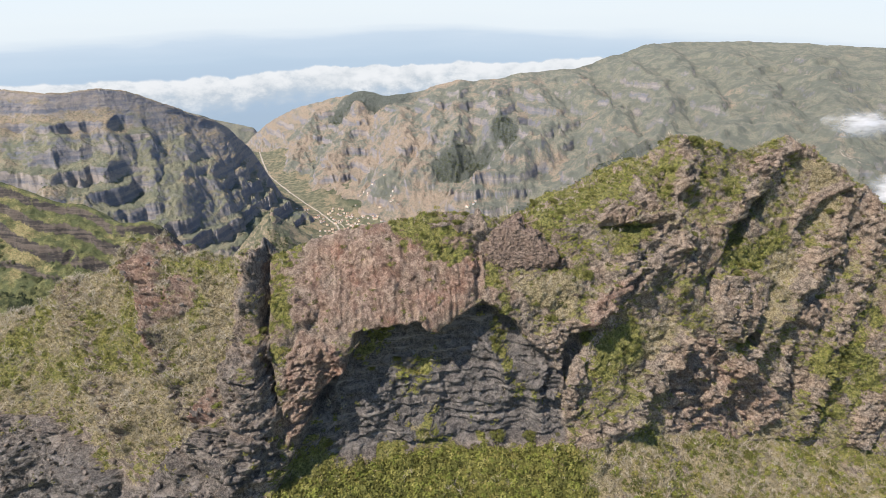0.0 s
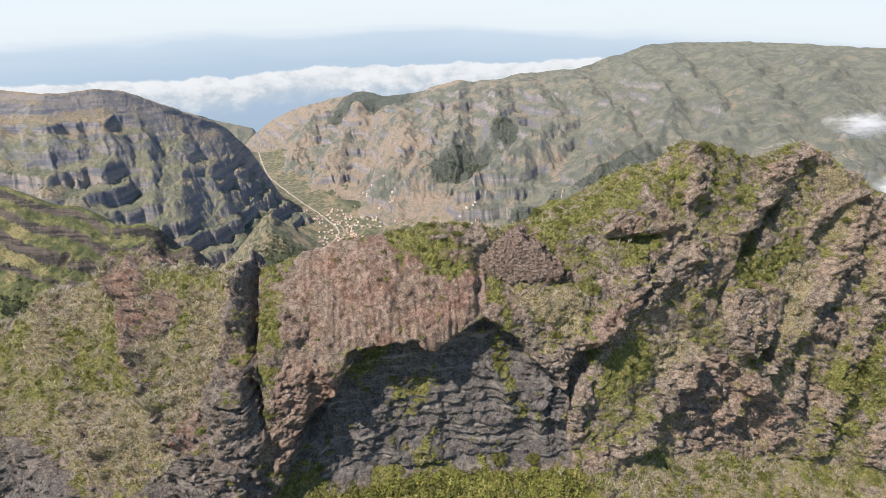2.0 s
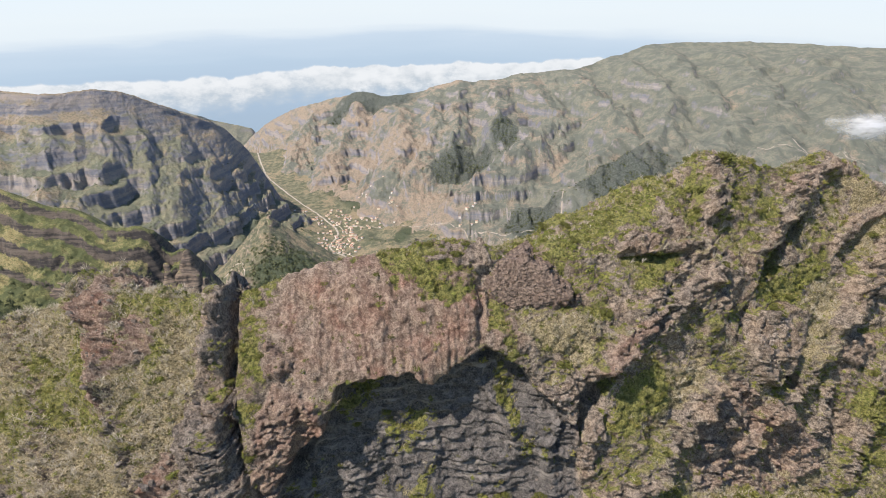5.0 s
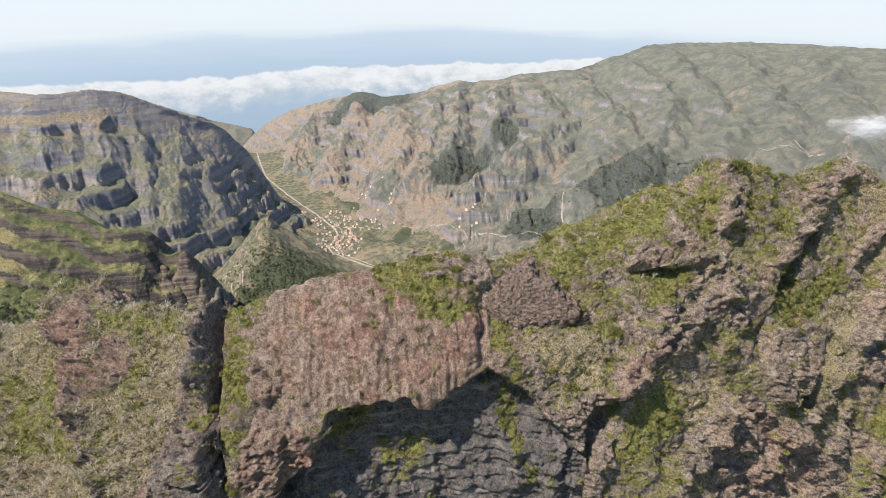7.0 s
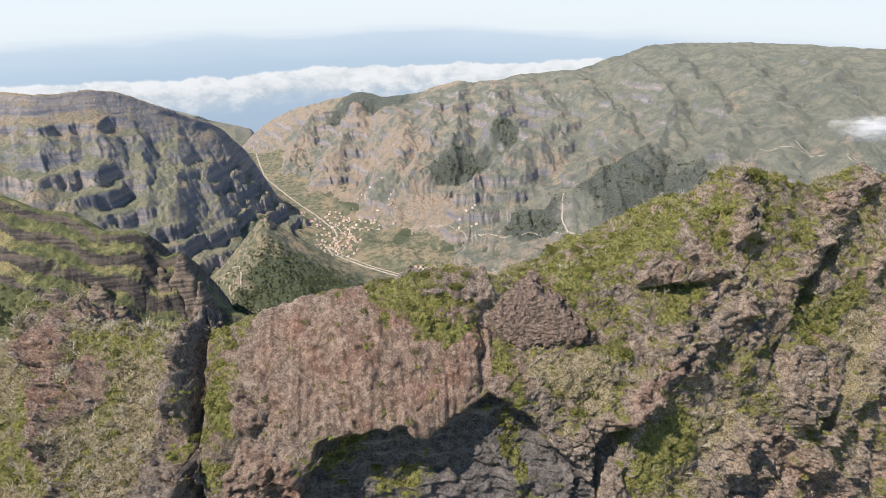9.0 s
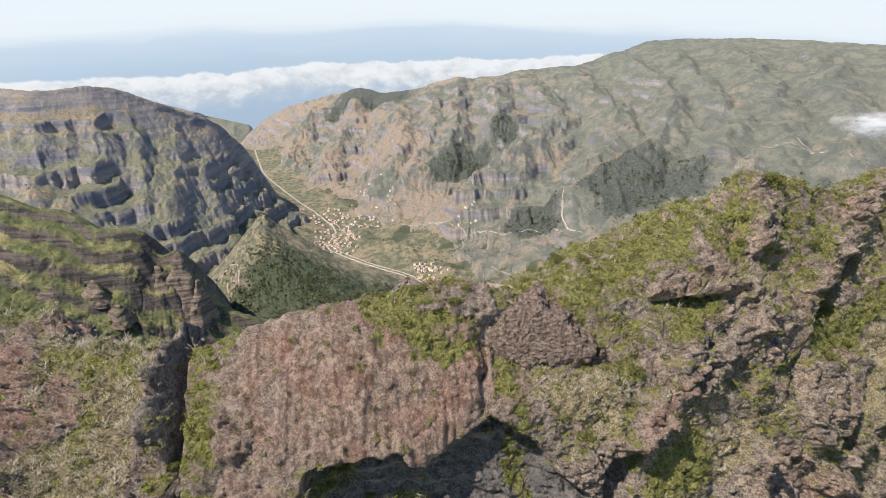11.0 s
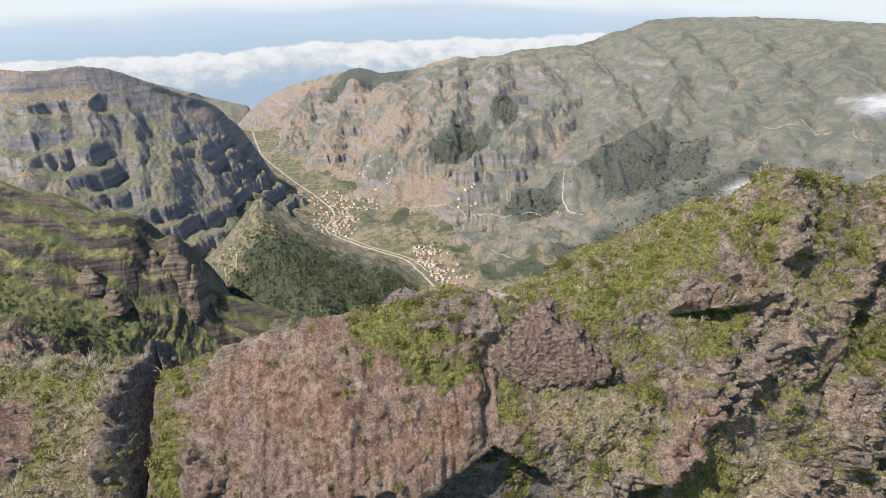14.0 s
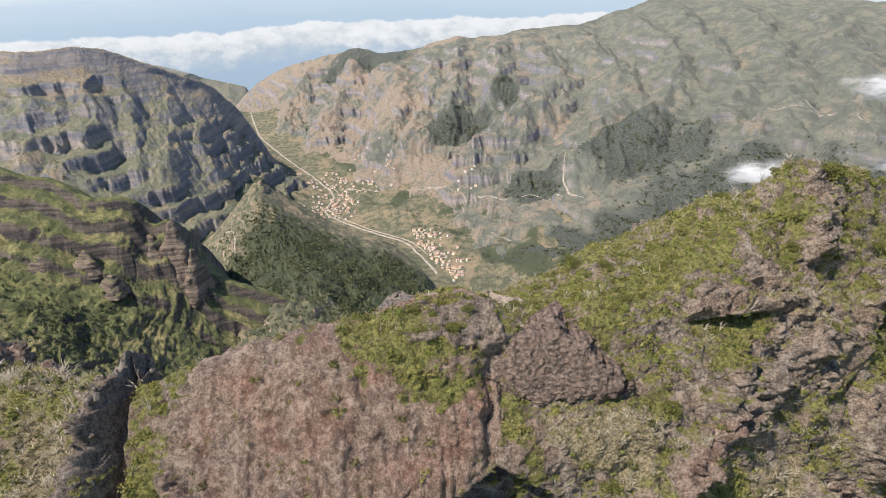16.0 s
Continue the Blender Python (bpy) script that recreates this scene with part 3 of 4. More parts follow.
# ---- the mountains beyond ----
def slope_sheet(name, crest, foot, material, label, nu, nv, rib, rib_size, band, band_height, bend=0.8, rough=20, seed=0.0, back=350, woods=(), fade=0.3, ledges=(), arid_at=(0, 1), arid_as=(0, 0), bald=0.0, spurs=(), columns=0.0):
    """A mountainside from its crest down to its foot, with ribs, cliff bands and a far flank."""
    crest, foot = np.array(crest, float), np.array(foot, float)
    kc, kf = np.linspace(0, 1, len(crest)), np.linspace(0, 1, len(foot))
    u, v = np.meshgrid(np.linspace(0, 1, nu), np.linspace(-0.25, 1, nv), indexing="ij")
    c = np.stack([smooth_line(kc, crest[:, i], u[:, 0], 0.02) for i in range(3)], -1)[:, None]
    f = np.stack([smooth_line(kf, foot[:, i], u[:, 0], 0.04) for i in range(3)], -1)[:, None]
    t = np.clip(v, 0, 1)
    plain_crest = np.stack([smooth_line(kc, crest[:, i], u[:, 0], 0.16) for i in range(3)], -1)[:, None]
    c = plain_crest + (c - plain_crest) * np.exp(-((t / fade) ** 2))[..., None]
    p = c + (f - c) * t[..., None]
    p[..., 2] = c[..., 2] + (f[..., 2] - c[..., 2]) * t ** bend
    if ledges:
        bent = np.clip(t + 0.04 * fbm(p[..., 0], p[..., 1], 0 * t, 110, 4) * np.minimum(1, t / 0.03), 0, 1)
        fall = np.interp(bent, [k for k, _ in ledges], [h for _, h in ledges])
        last = ledges[-1][0]
        low = c[..., 2] + ledges[-1][1]
        p[..., 2] = np.where(bent < last, c[..., 2] + fall, low + (f[..., 2] - low) * (bent - last) / (1 - last))
    down = np.clip(-v / 0.25, 0, 1)
    p[..., 1] += back * down
    p[..., 2] -= 0.9 * back * down ** 1.3
    way = (f - c)[..., :2]
    way = way / np.maximum(np.linalg.norm(way, axis=2), 1e-9)[..., None]
    along = u * np.linalg.norm(crest[-1] - crest[0])
    X, Y, Z = p[..., 0].copy(), p[..., 1].copy(), p[..., 2].copy()
    wob = along + 0.55 * rib_size * fbm(X, Y, Z, rib_size * 1.3, 4)
    ribs = ridged(wob, t * rib_size * 1.3 + seed, Z * 0.1, rib_size, 4, 0.5) - 0.7
    qx, qy = X + 0.5 * rib_size * fbm(X, Y, Z + seed, rib_size, 3), Y + 0.5 * rib_size * fbm(X + 99, Y, Z, rib_size, 3)
    branch = ridged(qx, qy * 0.45, Z * 0 + seed, rib_size * 0.8, 6, 0.55) - 0.72
    reach = np.minimum(1, 16 * u) * np.minimum(1, 0.1 + 2.2 * t) * np.minimum(1, 0.25 + 2.5 * (1 - t)) * (1 - down)
    p[..., :2] += way * (rib * 0.6 * ribs * reach)[..., None]
    side = np.zeros(X.shape)
    for line, height, width in spurs:
        side = np.maximum(side, height * np.clip(1 - to_line(line, X + 0.28 * width * fbm(X, Y, Z, width, 4), Y + 0.28 * width * fbm(X + 50, Y, Z, width, 4)) / width, 0, 1) ** 0.85)
    p[..., 2] += side * np.minimum(1, 16 * u) * (1 - down) * np.minimum(1, 0.15 + 5 * t) * np.minimum(1, 4 * (1 - t))
    p[..., 2] += rib * (0.7 * ribs + 0.85 * branch) * reach
    z2 = p[..., 2] + 0.3 * band_height * fbm(X, Y, Z, band_height * 5, 5, 0.55)
    amount = band * step(-0.25, 0.35, fbm(X + seed, Y, Z * 2, 260, 3) + 0.1) * (1 - down)
    p[..., 2] += amount * (terrace(z2, band_height, 0.85) - z2) * np.minimum(1, 6 * t + 0.1)
    if columns:
        cut = ridged(along + 0.6 * Z + 30 * fbm(X, Y, Z, 90, 3), Y * 0.2, Z * 0.5 + seed, 52, 5, 0.6) - 0.72
        p[..., :2] += way * (columns * cut * (1 - down) * np.minimum(1, 0.1 + 6 * t) * (1 - step(0.55, 0.8, t)))[..., None]
    p[..., 2] += rough * 0.55 * fbm(X, Y, Z * 0.5, rough * 4.5, 5, 0.58) * (0.35 + 0.65 * reach)
    p[..., 2] += 0.38 * rough * (ridged(X, Y, Z, rough * 1.2, 3, 0.6) - 0.7) * (1 - down)
    wood = np.zeros(X.shape)
    for cx, cy, rx, ry in woods:
        wood = np.maximum(wood, 1.15 - ((X - cx) / rx) ** 2 - ((Y - cy) / ry) ** 2 + 0.45 * fbm(X, Y, Z, 90, 3))
    arid = np.interp(X, arid_at, arid_as) + bald * np.exp(-((t / 0.2) ** 2))
    return sheet(name, p, material, label, "mountain", wood=np.clip(wood, 0, 1), arid=arid), p, np.clip(wood, 0, 1)


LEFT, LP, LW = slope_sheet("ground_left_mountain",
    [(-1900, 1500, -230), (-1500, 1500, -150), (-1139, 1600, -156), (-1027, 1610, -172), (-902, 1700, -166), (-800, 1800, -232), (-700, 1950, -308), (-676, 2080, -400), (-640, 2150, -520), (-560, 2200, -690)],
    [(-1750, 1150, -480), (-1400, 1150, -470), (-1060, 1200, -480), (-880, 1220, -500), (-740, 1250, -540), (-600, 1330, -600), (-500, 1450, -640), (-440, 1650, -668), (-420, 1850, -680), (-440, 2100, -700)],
    M_LEFT_HAZED, "steep mountain with dark cliff bands above scrub slopes", 560, 290, 24, 110, 0.95, 48, 0.68, 13, 3.0, bald=0.2, columns=9.0,
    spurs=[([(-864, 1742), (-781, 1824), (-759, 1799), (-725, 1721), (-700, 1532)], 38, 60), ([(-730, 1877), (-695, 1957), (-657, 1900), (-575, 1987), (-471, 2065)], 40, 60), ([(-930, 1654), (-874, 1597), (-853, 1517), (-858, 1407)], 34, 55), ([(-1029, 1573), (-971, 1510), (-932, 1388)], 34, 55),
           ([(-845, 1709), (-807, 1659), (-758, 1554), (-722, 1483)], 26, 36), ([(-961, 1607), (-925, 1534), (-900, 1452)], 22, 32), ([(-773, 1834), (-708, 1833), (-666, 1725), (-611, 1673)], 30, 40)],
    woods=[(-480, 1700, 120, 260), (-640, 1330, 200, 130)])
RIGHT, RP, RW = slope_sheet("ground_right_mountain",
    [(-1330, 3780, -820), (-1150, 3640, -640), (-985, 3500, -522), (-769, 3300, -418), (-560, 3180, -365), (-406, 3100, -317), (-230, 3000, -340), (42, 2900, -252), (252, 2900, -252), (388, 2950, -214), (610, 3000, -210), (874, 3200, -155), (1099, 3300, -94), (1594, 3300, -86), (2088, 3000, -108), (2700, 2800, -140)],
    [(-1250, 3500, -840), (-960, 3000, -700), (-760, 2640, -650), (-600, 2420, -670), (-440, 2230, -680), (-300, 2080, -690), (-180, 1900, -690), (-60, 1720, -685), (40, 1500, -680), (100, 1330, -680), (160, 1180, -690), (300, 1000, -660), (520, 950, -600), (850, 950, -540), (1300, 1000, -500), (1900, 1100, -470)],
    M_RIGHT_HAZED, "broad hazy mountainside with ribs and eroded cliffs", 660, 330, 46, 150, 0.75, 46, 0.82, 17, 9.0, columns=13.0,
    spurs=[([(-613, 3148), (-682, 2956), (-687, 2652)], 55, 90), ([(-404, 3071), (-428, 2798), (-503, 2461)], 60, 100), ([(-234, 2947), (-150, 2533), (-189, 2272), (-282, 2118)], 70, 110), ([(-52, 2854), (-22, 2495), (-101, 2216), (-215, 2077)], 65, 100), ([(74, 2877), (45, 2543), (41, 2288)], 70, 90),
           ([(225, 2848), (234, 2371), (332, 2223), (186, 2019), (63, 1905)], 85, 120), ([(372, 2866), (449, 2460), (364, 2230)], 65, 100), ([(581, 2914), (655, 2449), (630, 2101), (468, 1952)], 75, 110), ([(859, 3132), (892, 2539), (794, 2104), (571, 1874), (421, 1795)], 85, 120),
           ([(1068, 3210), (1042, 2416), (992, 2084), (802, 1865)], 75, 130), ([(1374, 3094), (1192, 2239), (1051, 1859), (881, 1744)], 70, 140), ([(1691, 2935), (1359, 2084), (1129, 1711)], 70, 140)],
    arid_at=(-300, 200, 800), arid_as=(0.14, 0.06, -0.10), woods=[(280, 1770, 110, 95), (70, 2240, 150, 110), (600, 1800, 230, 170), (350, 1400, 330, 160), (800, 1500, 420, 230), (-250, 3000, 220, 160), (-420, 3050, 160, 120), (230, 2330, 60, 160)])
TERR, TP, TW = slope_sheet("ground_terraced_ridge",
    [(-1150, 950, -190), (-800, 900, -205), (-662, 880, -222), (-600, 875, -247), (-543, 880, -258), (-494, 865, -284), (-440, 880, -286), (-421, 882, -335), (-396, 890, -322), (-380, 892, -365), (-345, 900, -425), (-290, 910, -450), (-220, 930, -485), (-140, 950, -535), (-60, 960, -590), (20, 960, -660)],
    [(-900, 420, -360), (-700, 430, -360), (-600, 430, -360), (-540, 440, -362), (-500, 440, -366), (-460, 440, -372), (-430, 440, -378), (-400, 440, -384), (-370, 440, -390), (-330, 445, -398), (-290, 450, -408), (-240, 460, -420), (-180, 480, -440), (-110, 510, -470), (-40, 550, -520), (30, 600, -600)],
    M_TERRACE, "green ridge of stepped dark basalt ledges, darkened as in shade", 440, 280, 36, 60, 0.0, 27, 0.5, 15, 5.0, 160, columns=3.0, fade=0.16, ledges=[(0, 0), (0.012, -20), (0.05, -23), (0.06, -43), (0.10, -47), (0.115, -72), (0.17, -80), (0.18, -94), (0.3, -106)], woods=[(-300, 560, 230, 90), (-230, 640, 160, 110), (-420, 520, 120, 60), (-150, 800, 120, 130)])
CONE, CP, CW = slope_sheet("ground_cone_hill",
    [(-620, 1230, -600), (-520, 1240, -530), (-469, 1250, -487), (-437, 1280, -447), (-399, 1320, -403), (-367, 1345, -436), (-300, 1365, -492), (-247, 1380, -531), (-115, 1380, -580), (-40, 1330, -625), (0, 1270, -670)],
    [(-420, 900, -545), (-380, 880, -540), (-330, 840, -520), (-290, 800, -505), (-240, 740, -490), (-180, 700, -490), (-110, 700, -500), (-60, 740, -530), (-20, 820, -570), (0, 950, -620), (20, 1080, -665)],
    M_VALLEY, "forested cone-shaped hill with a bare rocky top", 360, 240, 34, 90, 0.15, 30, 0.74, 15, 2.0, 250, columns=5.0, bald=0.06, woods=[(-230, 1100, 190, 230), (-80, 1150, 130, 200)])

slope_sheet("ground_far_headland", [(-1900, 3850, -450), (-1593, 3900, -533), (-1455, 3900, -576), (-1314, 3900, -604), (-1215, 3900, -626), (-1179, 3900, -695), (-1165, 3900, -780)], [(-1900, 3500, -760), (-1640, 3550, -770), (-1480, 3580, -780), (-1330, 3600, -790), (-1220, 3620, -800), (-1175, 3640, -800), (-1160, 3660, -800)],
    M_RIGHT_HAZED, "hazy coastal headland beyond the river mouth", 120, 60, 20, 90, 0.6, 40, 0.7, 12, 4.0, 120)

RIVER = [(-1160, 3700, -560), (-883, 2900, -610), (-765, 2600, -630), (-591, 2350, -655), (-445, 2150, -668), (-352, 2000, -678), (-373, 1850, -684), (-229, 1700, -676), (-93, 1600, -672), (-28, 1450, -668), (20, 1330, -668), (60, 1150, -690), (60, 700, -720), (60, 250, -740)]


def along_river(k):
    r = np.array(RIVER, float)
    return [smooth_line(np.linspace(0, 1, len(r)), r[:, i], k, 0.02) for i in range(3)]


def valley_height(x, y):
    rx, ry, rz = along_river(np.linspace(0, 1, 240))
    best, z = np.full(x.shape, 1e9), np.zeros(x.shape)
    for a, b, c in zip(rx, ry, rz):
        d = np.hypot(x - a, y - b)
        near = d < best
        best, z = np.where(near, d, best), np.where(near, c, z)
    rise = 0.17 * np.clip(best - 16, 0, 400) + 0.05 * np.clip(best - 422, 0, 1500)
    return z + rise * (1 + 0.35 * fbm(x, y, 0 * x, 170, 4)) + (12 * fbm(x, y, 0 * x + 3, 60, 4) + 30 * (ridged(x + 0.4 * y, y, 0 * x + 8, 130, 4, 0.55) - 0.7)) * step(18, 110, best), best


def valley():
    a, r = np.meshgrid(np.radians(np.linspace(-62, 62, 340)), np.geomspace(190, 4300, 340), indexing="ij")
    x, y = r * np.sin(a), r * np.cos(a)
    z, best = valley_height(x, y)
    z = z - 0.35 * np.clip(y - 3000, 0, 1500)
    p = np.stack([x, y, z], -1)
    return p, best, sheet("ground", p, M_VALLEY, "green valley floor with fields and scrub", "ground", arid=0.04 + 0 * x, wood=0.7 * step(0.05, 0.3, fbm(x, y, 0 * x, 150, 3)) * step(60, 140, best))


VP, VBEST, VALLEY = valley()


# ---- sea, cloud bank and small clouds ----
def backdrop_colours():
    """Plain glowing distance: sea below the horizon with haze painted in, pale sky with thin streaks above it."""
    m = bpy.data.materials.new("glowing_sea_haze_and_sky")
    m.use_nodes = True
    t = m.node_tree
    t.nodes.remove(t.nodes["Principled BSDF"])
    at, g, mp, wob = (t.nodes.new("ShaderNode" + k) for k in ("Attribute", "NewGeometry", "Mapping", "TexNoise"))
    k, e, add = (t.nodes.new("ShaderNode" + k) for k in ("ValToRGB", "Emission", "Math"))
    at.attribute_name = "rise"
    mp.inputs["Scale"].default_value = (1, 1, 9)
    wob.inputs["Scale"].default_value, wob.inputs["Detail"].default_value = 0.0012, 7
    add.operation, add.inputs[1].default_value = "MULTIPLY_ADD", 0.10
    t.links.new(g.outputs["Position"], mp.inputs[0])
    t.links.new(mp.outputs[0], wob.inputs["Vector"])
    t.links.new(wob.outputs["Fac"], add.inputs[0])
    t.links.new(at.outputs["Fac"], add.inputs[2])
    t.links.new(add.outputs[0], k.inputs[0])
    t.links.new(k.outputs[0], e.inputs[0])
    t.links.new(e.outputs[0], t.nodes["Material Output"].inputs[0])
    # Emission colours pale towards the horizon, where haze is painted in.
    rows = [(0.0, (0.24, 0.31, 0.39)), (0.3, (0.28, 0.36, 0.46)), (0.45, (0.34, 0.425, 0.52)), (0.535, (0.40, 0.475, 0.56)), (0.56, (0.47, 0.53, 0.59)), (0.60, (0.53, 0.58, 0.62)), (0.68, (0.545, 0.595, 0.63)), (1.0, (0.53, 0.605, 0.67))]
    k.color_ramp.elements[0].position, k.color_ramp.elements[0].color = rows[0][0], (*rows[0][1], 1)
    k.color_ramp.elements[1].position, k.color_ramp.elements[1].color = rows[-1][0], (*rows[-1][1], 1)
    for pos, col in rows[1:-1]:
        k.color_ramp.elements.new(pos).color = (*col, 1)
    return m


def sea():
    a, k = np.meshgrid(np.radians(np.linspace(-75, 75, 160)), np.linspace(0, 1, 60), indexing="ij")
    r = 4300 + 400 * np.minimum(2 * k, 1)
    top = -radians(0.8) - np.radians(1.24) * (a / radians(35)) ** 2
    z = np.where(k < 0.5, -900 + (r * np.tan(top) + 900) * 2 * k, r * np.tan(top + radians(7) * (2 * k - 1)))
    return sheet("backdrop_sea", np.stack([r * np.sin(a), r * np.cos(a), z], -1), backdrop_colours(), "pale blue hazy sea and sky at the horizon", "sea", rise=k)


SEA = sea()


def cloud_bank():
    """A long low bank of cumulus over the coast."""
    a, k = np.meshgrid(np.radians(np.linspace(-60, 40, 460)), np.linspace(0, 1, 90), indexing="ij")
    deg = np.degrees(a)
    top = smooth_line([-60, -35, -19, -15, -11, 1, 14, 40], [-330, -300, -305, -272, -244, -232, -198, -180], deg, 2)
    low = top - 300
    r = 4150 + 0 * k
    z = low + (top - low) * k
    x, y = r * np.sin(a), r * np.cos(a)
    z = z + (22 * fbm(x, y, 0 * z, 260, 4) - 14 * np.abs(fbm(x, y, 0 * z + 9, 90, 3))) * k
    thick = np.minimum(1.2 * step(0, 0.75, k), 1.6 * step(1.0, 0.88, k)) * (0.85 + 0.25 * fbm(x, y, z, 500, 3))
    return sheet("cloud_bank", np.stack([x, y, z], -1), M_BANK, "long bank of white cumulus cloud over the sea", "cloud", kind="structure", thick=thick, lift=0.2 + 0.75 * k)


CLOUDS = cloud_bank()


def small_cloud(cx, cy, cz, w, h, seed):
    """A torn shred of vapour: one billowing sheet that thins out towards its rim."""
    a, r = np.meshgrid(np.linspace(0, 2 * math.pi, 120), np.linspace(0, 1, 60), indexing="ij")
    x, z = 1.5 * r * np.cos(a), 1.5 * r * np.sin(a)
    y = -0.3 * np.sqrt(np.maximum(0, 1 - 0.9 * r * r))
    thick = 1.0 - 1.3 * r + 0.35 * fbm(x * 0.7 + seed, 0 * x, z, 0.6, 4, 0.55)
    thick = np.where(r > 0.97, -1, thick) * (1 - step(0.85, 1, r)) - step(0.8, 1, r)
    p = np.stack([cx + w * x, cy + w * y, cz + h * z], -1)
    return sheet("cloud", p, M_CLOUD, "small white drifting cloud beside the peak", "cloud", thick=thick)


small_cloud(1030, 1500, -228, 95, 34, 3)
small_cloud(592, 1160, -336, 62, 26, 14)
small_cloud(1050, 1380, -372, 80, 40, 21)


# ---- rock outcrops that stand out of the near ridge ----
def stone(name, dark, light, tint):
    n = Nodes(name)
    big, mid, fine = n.noise(3.5), n.noise(0.8, 8, 0.75), n.noise(0.2, 5, 0.8)
    c = n.mix(n.ramp(mid, 0.40, 0.60), dark, light)
    c = n.mix(n.ramp(big, 0.48, 0.68, 0.0, 0.7), c, tint)
    c = n.mix(n.ramp(fine, 0.55, 0.8, 0.0, 0.6), c, dark)
    n.bump(n.math("ADD", n.math("MULTIPLY", mid, 0.7), n.math("MULTIPLY", fine, 0.3)), 0.5)
    return n.done(c)


M_GREY = stone("grey_basalt", (0.07, 0.062, 0.056), (0.21, 0.185, 0.16), (0.15, 0.12, 0.095))
M_WEDGE = stone("coarse_brown_grey_rock", (0.06, 0.046, 0.038), (0.20, 0.155, 0.125), (0.145, 0.105, 0.082))
M_PALE = stone("pale_tuff", (0.12, 0.098, 0.08), (0.40, 0.335, 0.27), (0.28, 0.215, 0.165))
M_REDROCK = stone("red_tuff", (0.11, 0.06, 0.045), (0.27, 0.165, 0.125), (0.20, 0.14, 0.11))


def outcrop(corners, bulge, rough, material, label, cells=70, power=5, grain=1.6, ragged=0.16):
    """A block of rock with a face between four corners, bulging out of the slope towards the valley side."""
    c = np.array(corners, float)
    a, b = np.meshgrid(np.linspace(0, 1, cells), np.linspace(0, 1, cells), indexing="ij")
    p = c[0] * ((1 - a) * (1 - b))[..., None] + c[1] * (a * (1 - b))[..., None] + c[2] * (a * b)[..., None] + c[3] * ((1 - a) * b)[..., None]
    edge = (np.abs(2 * a - 1) ** power + np.abs(2 * b - 1) ** power) ** (1 / power)
    n = grid_normals(p)
    n *= np.sign(-n[..., 1:2])
    X, Y, Z = p[..., 0].copy(), p[..., 1].copy(), p[..., 2].copy()
    edge = edge + ragged * fbm(X, Y, Z, 3.5, 4, 0.6)
    d = bulge * (1 - np.clip(edge, 0, 1.1) ** 4) - 3.5 * step(0.72, 1.05, edge)
    d = d + rough * (1.6 * (ridged(X, Y, Z, 4.5, 4, 0.6) - 0.7) + 0.5 * np.round(3 * fbm(X, Y, Z, grain, 4, 0.6)) / 3 + 0.3 * fbm(X, Y, Z, 0.8, 3, 0.6))
    p = p + n * d[..., None]
    return sheet("rock_outcrop", p, material, label, "rock", kind="")


outcrop([(6.5, 147.5, -54.0), (20.5, 151.6, -45.8), (37, 146.2, -62.0), (9, 145.2, -61.0)], 1.5, 0.42, M_WEDGE, "dark brown-grey wedge of coarse rock on the crest", 140, 3, 0.7, 0.2)
outcrop([(-15, 157, -54), (-5, 160, -49.5), (8, 163, -53.5), (-8, 154, -58)], 1.4, 1.0, M_GREY, "pale craggy rocks on the skyline", 70)
outcrop([(78, 159, -74), (90, 165, -70), (95, 165, -79), (82, 155.5, -88)], 3.0, 0.9, M_PALE, "big pale grey block of jointed rock", 90)
outcrop([(2, 160, -55), (12, 165, -52), (20, 168, -54), (6, 156, -58)], 1.8, 0.9, M_PALE, "low pale crag beside the saddle", 70)


# ---- plants ----
def spots(p, weight, count, seed):
    """Random places on a grid surface, by weight and area; returns places and grid cells."""
    rng = np.random.default_rng(seed)
    du, dv = p[1:, :-1] - p[:-1, :-1], p[:-1, 1:] - p[:-1, :-1]
    w = np.linalg.norm(np.cross(du, dv), axis=2) * np.clip(weight[:-1, :-1], 0, None)
    pick = rng.choice(w.size, count, p=(w / w.sum()).ravel())
    i, j = np.unravel_index(pick, w.shape)
    a, b = rng.random((2, count, 1))
    return p[i, j] + du[i, j] * a + dv[i, j] * b, i, j, rng


def planted(name, template, places, size, material, label, category, rng, tilt=0.15, rise=1.0):
    """Many copies of a small triangle template (n, 3, 3) joined into one mesh."""
    k, n = len(places), len(template) * 3
    t = template.reshape(1, n, 3)
    turn = rng.random(k) * 2 * math.pi
    c, s = np.cos(turn)[:, None], np.sin(turn)[:, None]
    size = np.broadcast_to(size, k)[:, None]
    x = (t[..., 0] * c - t[..., 1] * s) * size
    y = (t[..., 0] * s + t[..., 1] * c) * size
    z = t[..., 2] * size * (0.8 + 0.4 * rng.random((k, 1))) * rise
    lean = rng.normal(size=(k, 2, 1)) * tilt
    v = np.stack([x + z * lean[:, 0], y + z * lean[:, 1], z], -1) + places[:, None, :]
    tint = np.repeat(rng.random(k), n)
    me = mesh_of(name, v.reshape(-1, 3), np.arange(k * n).reshape(-1, 3), False, tint=tint)
    me.materials.append(material)
    return tagged(new(name, me), label, category, kind="stuff")


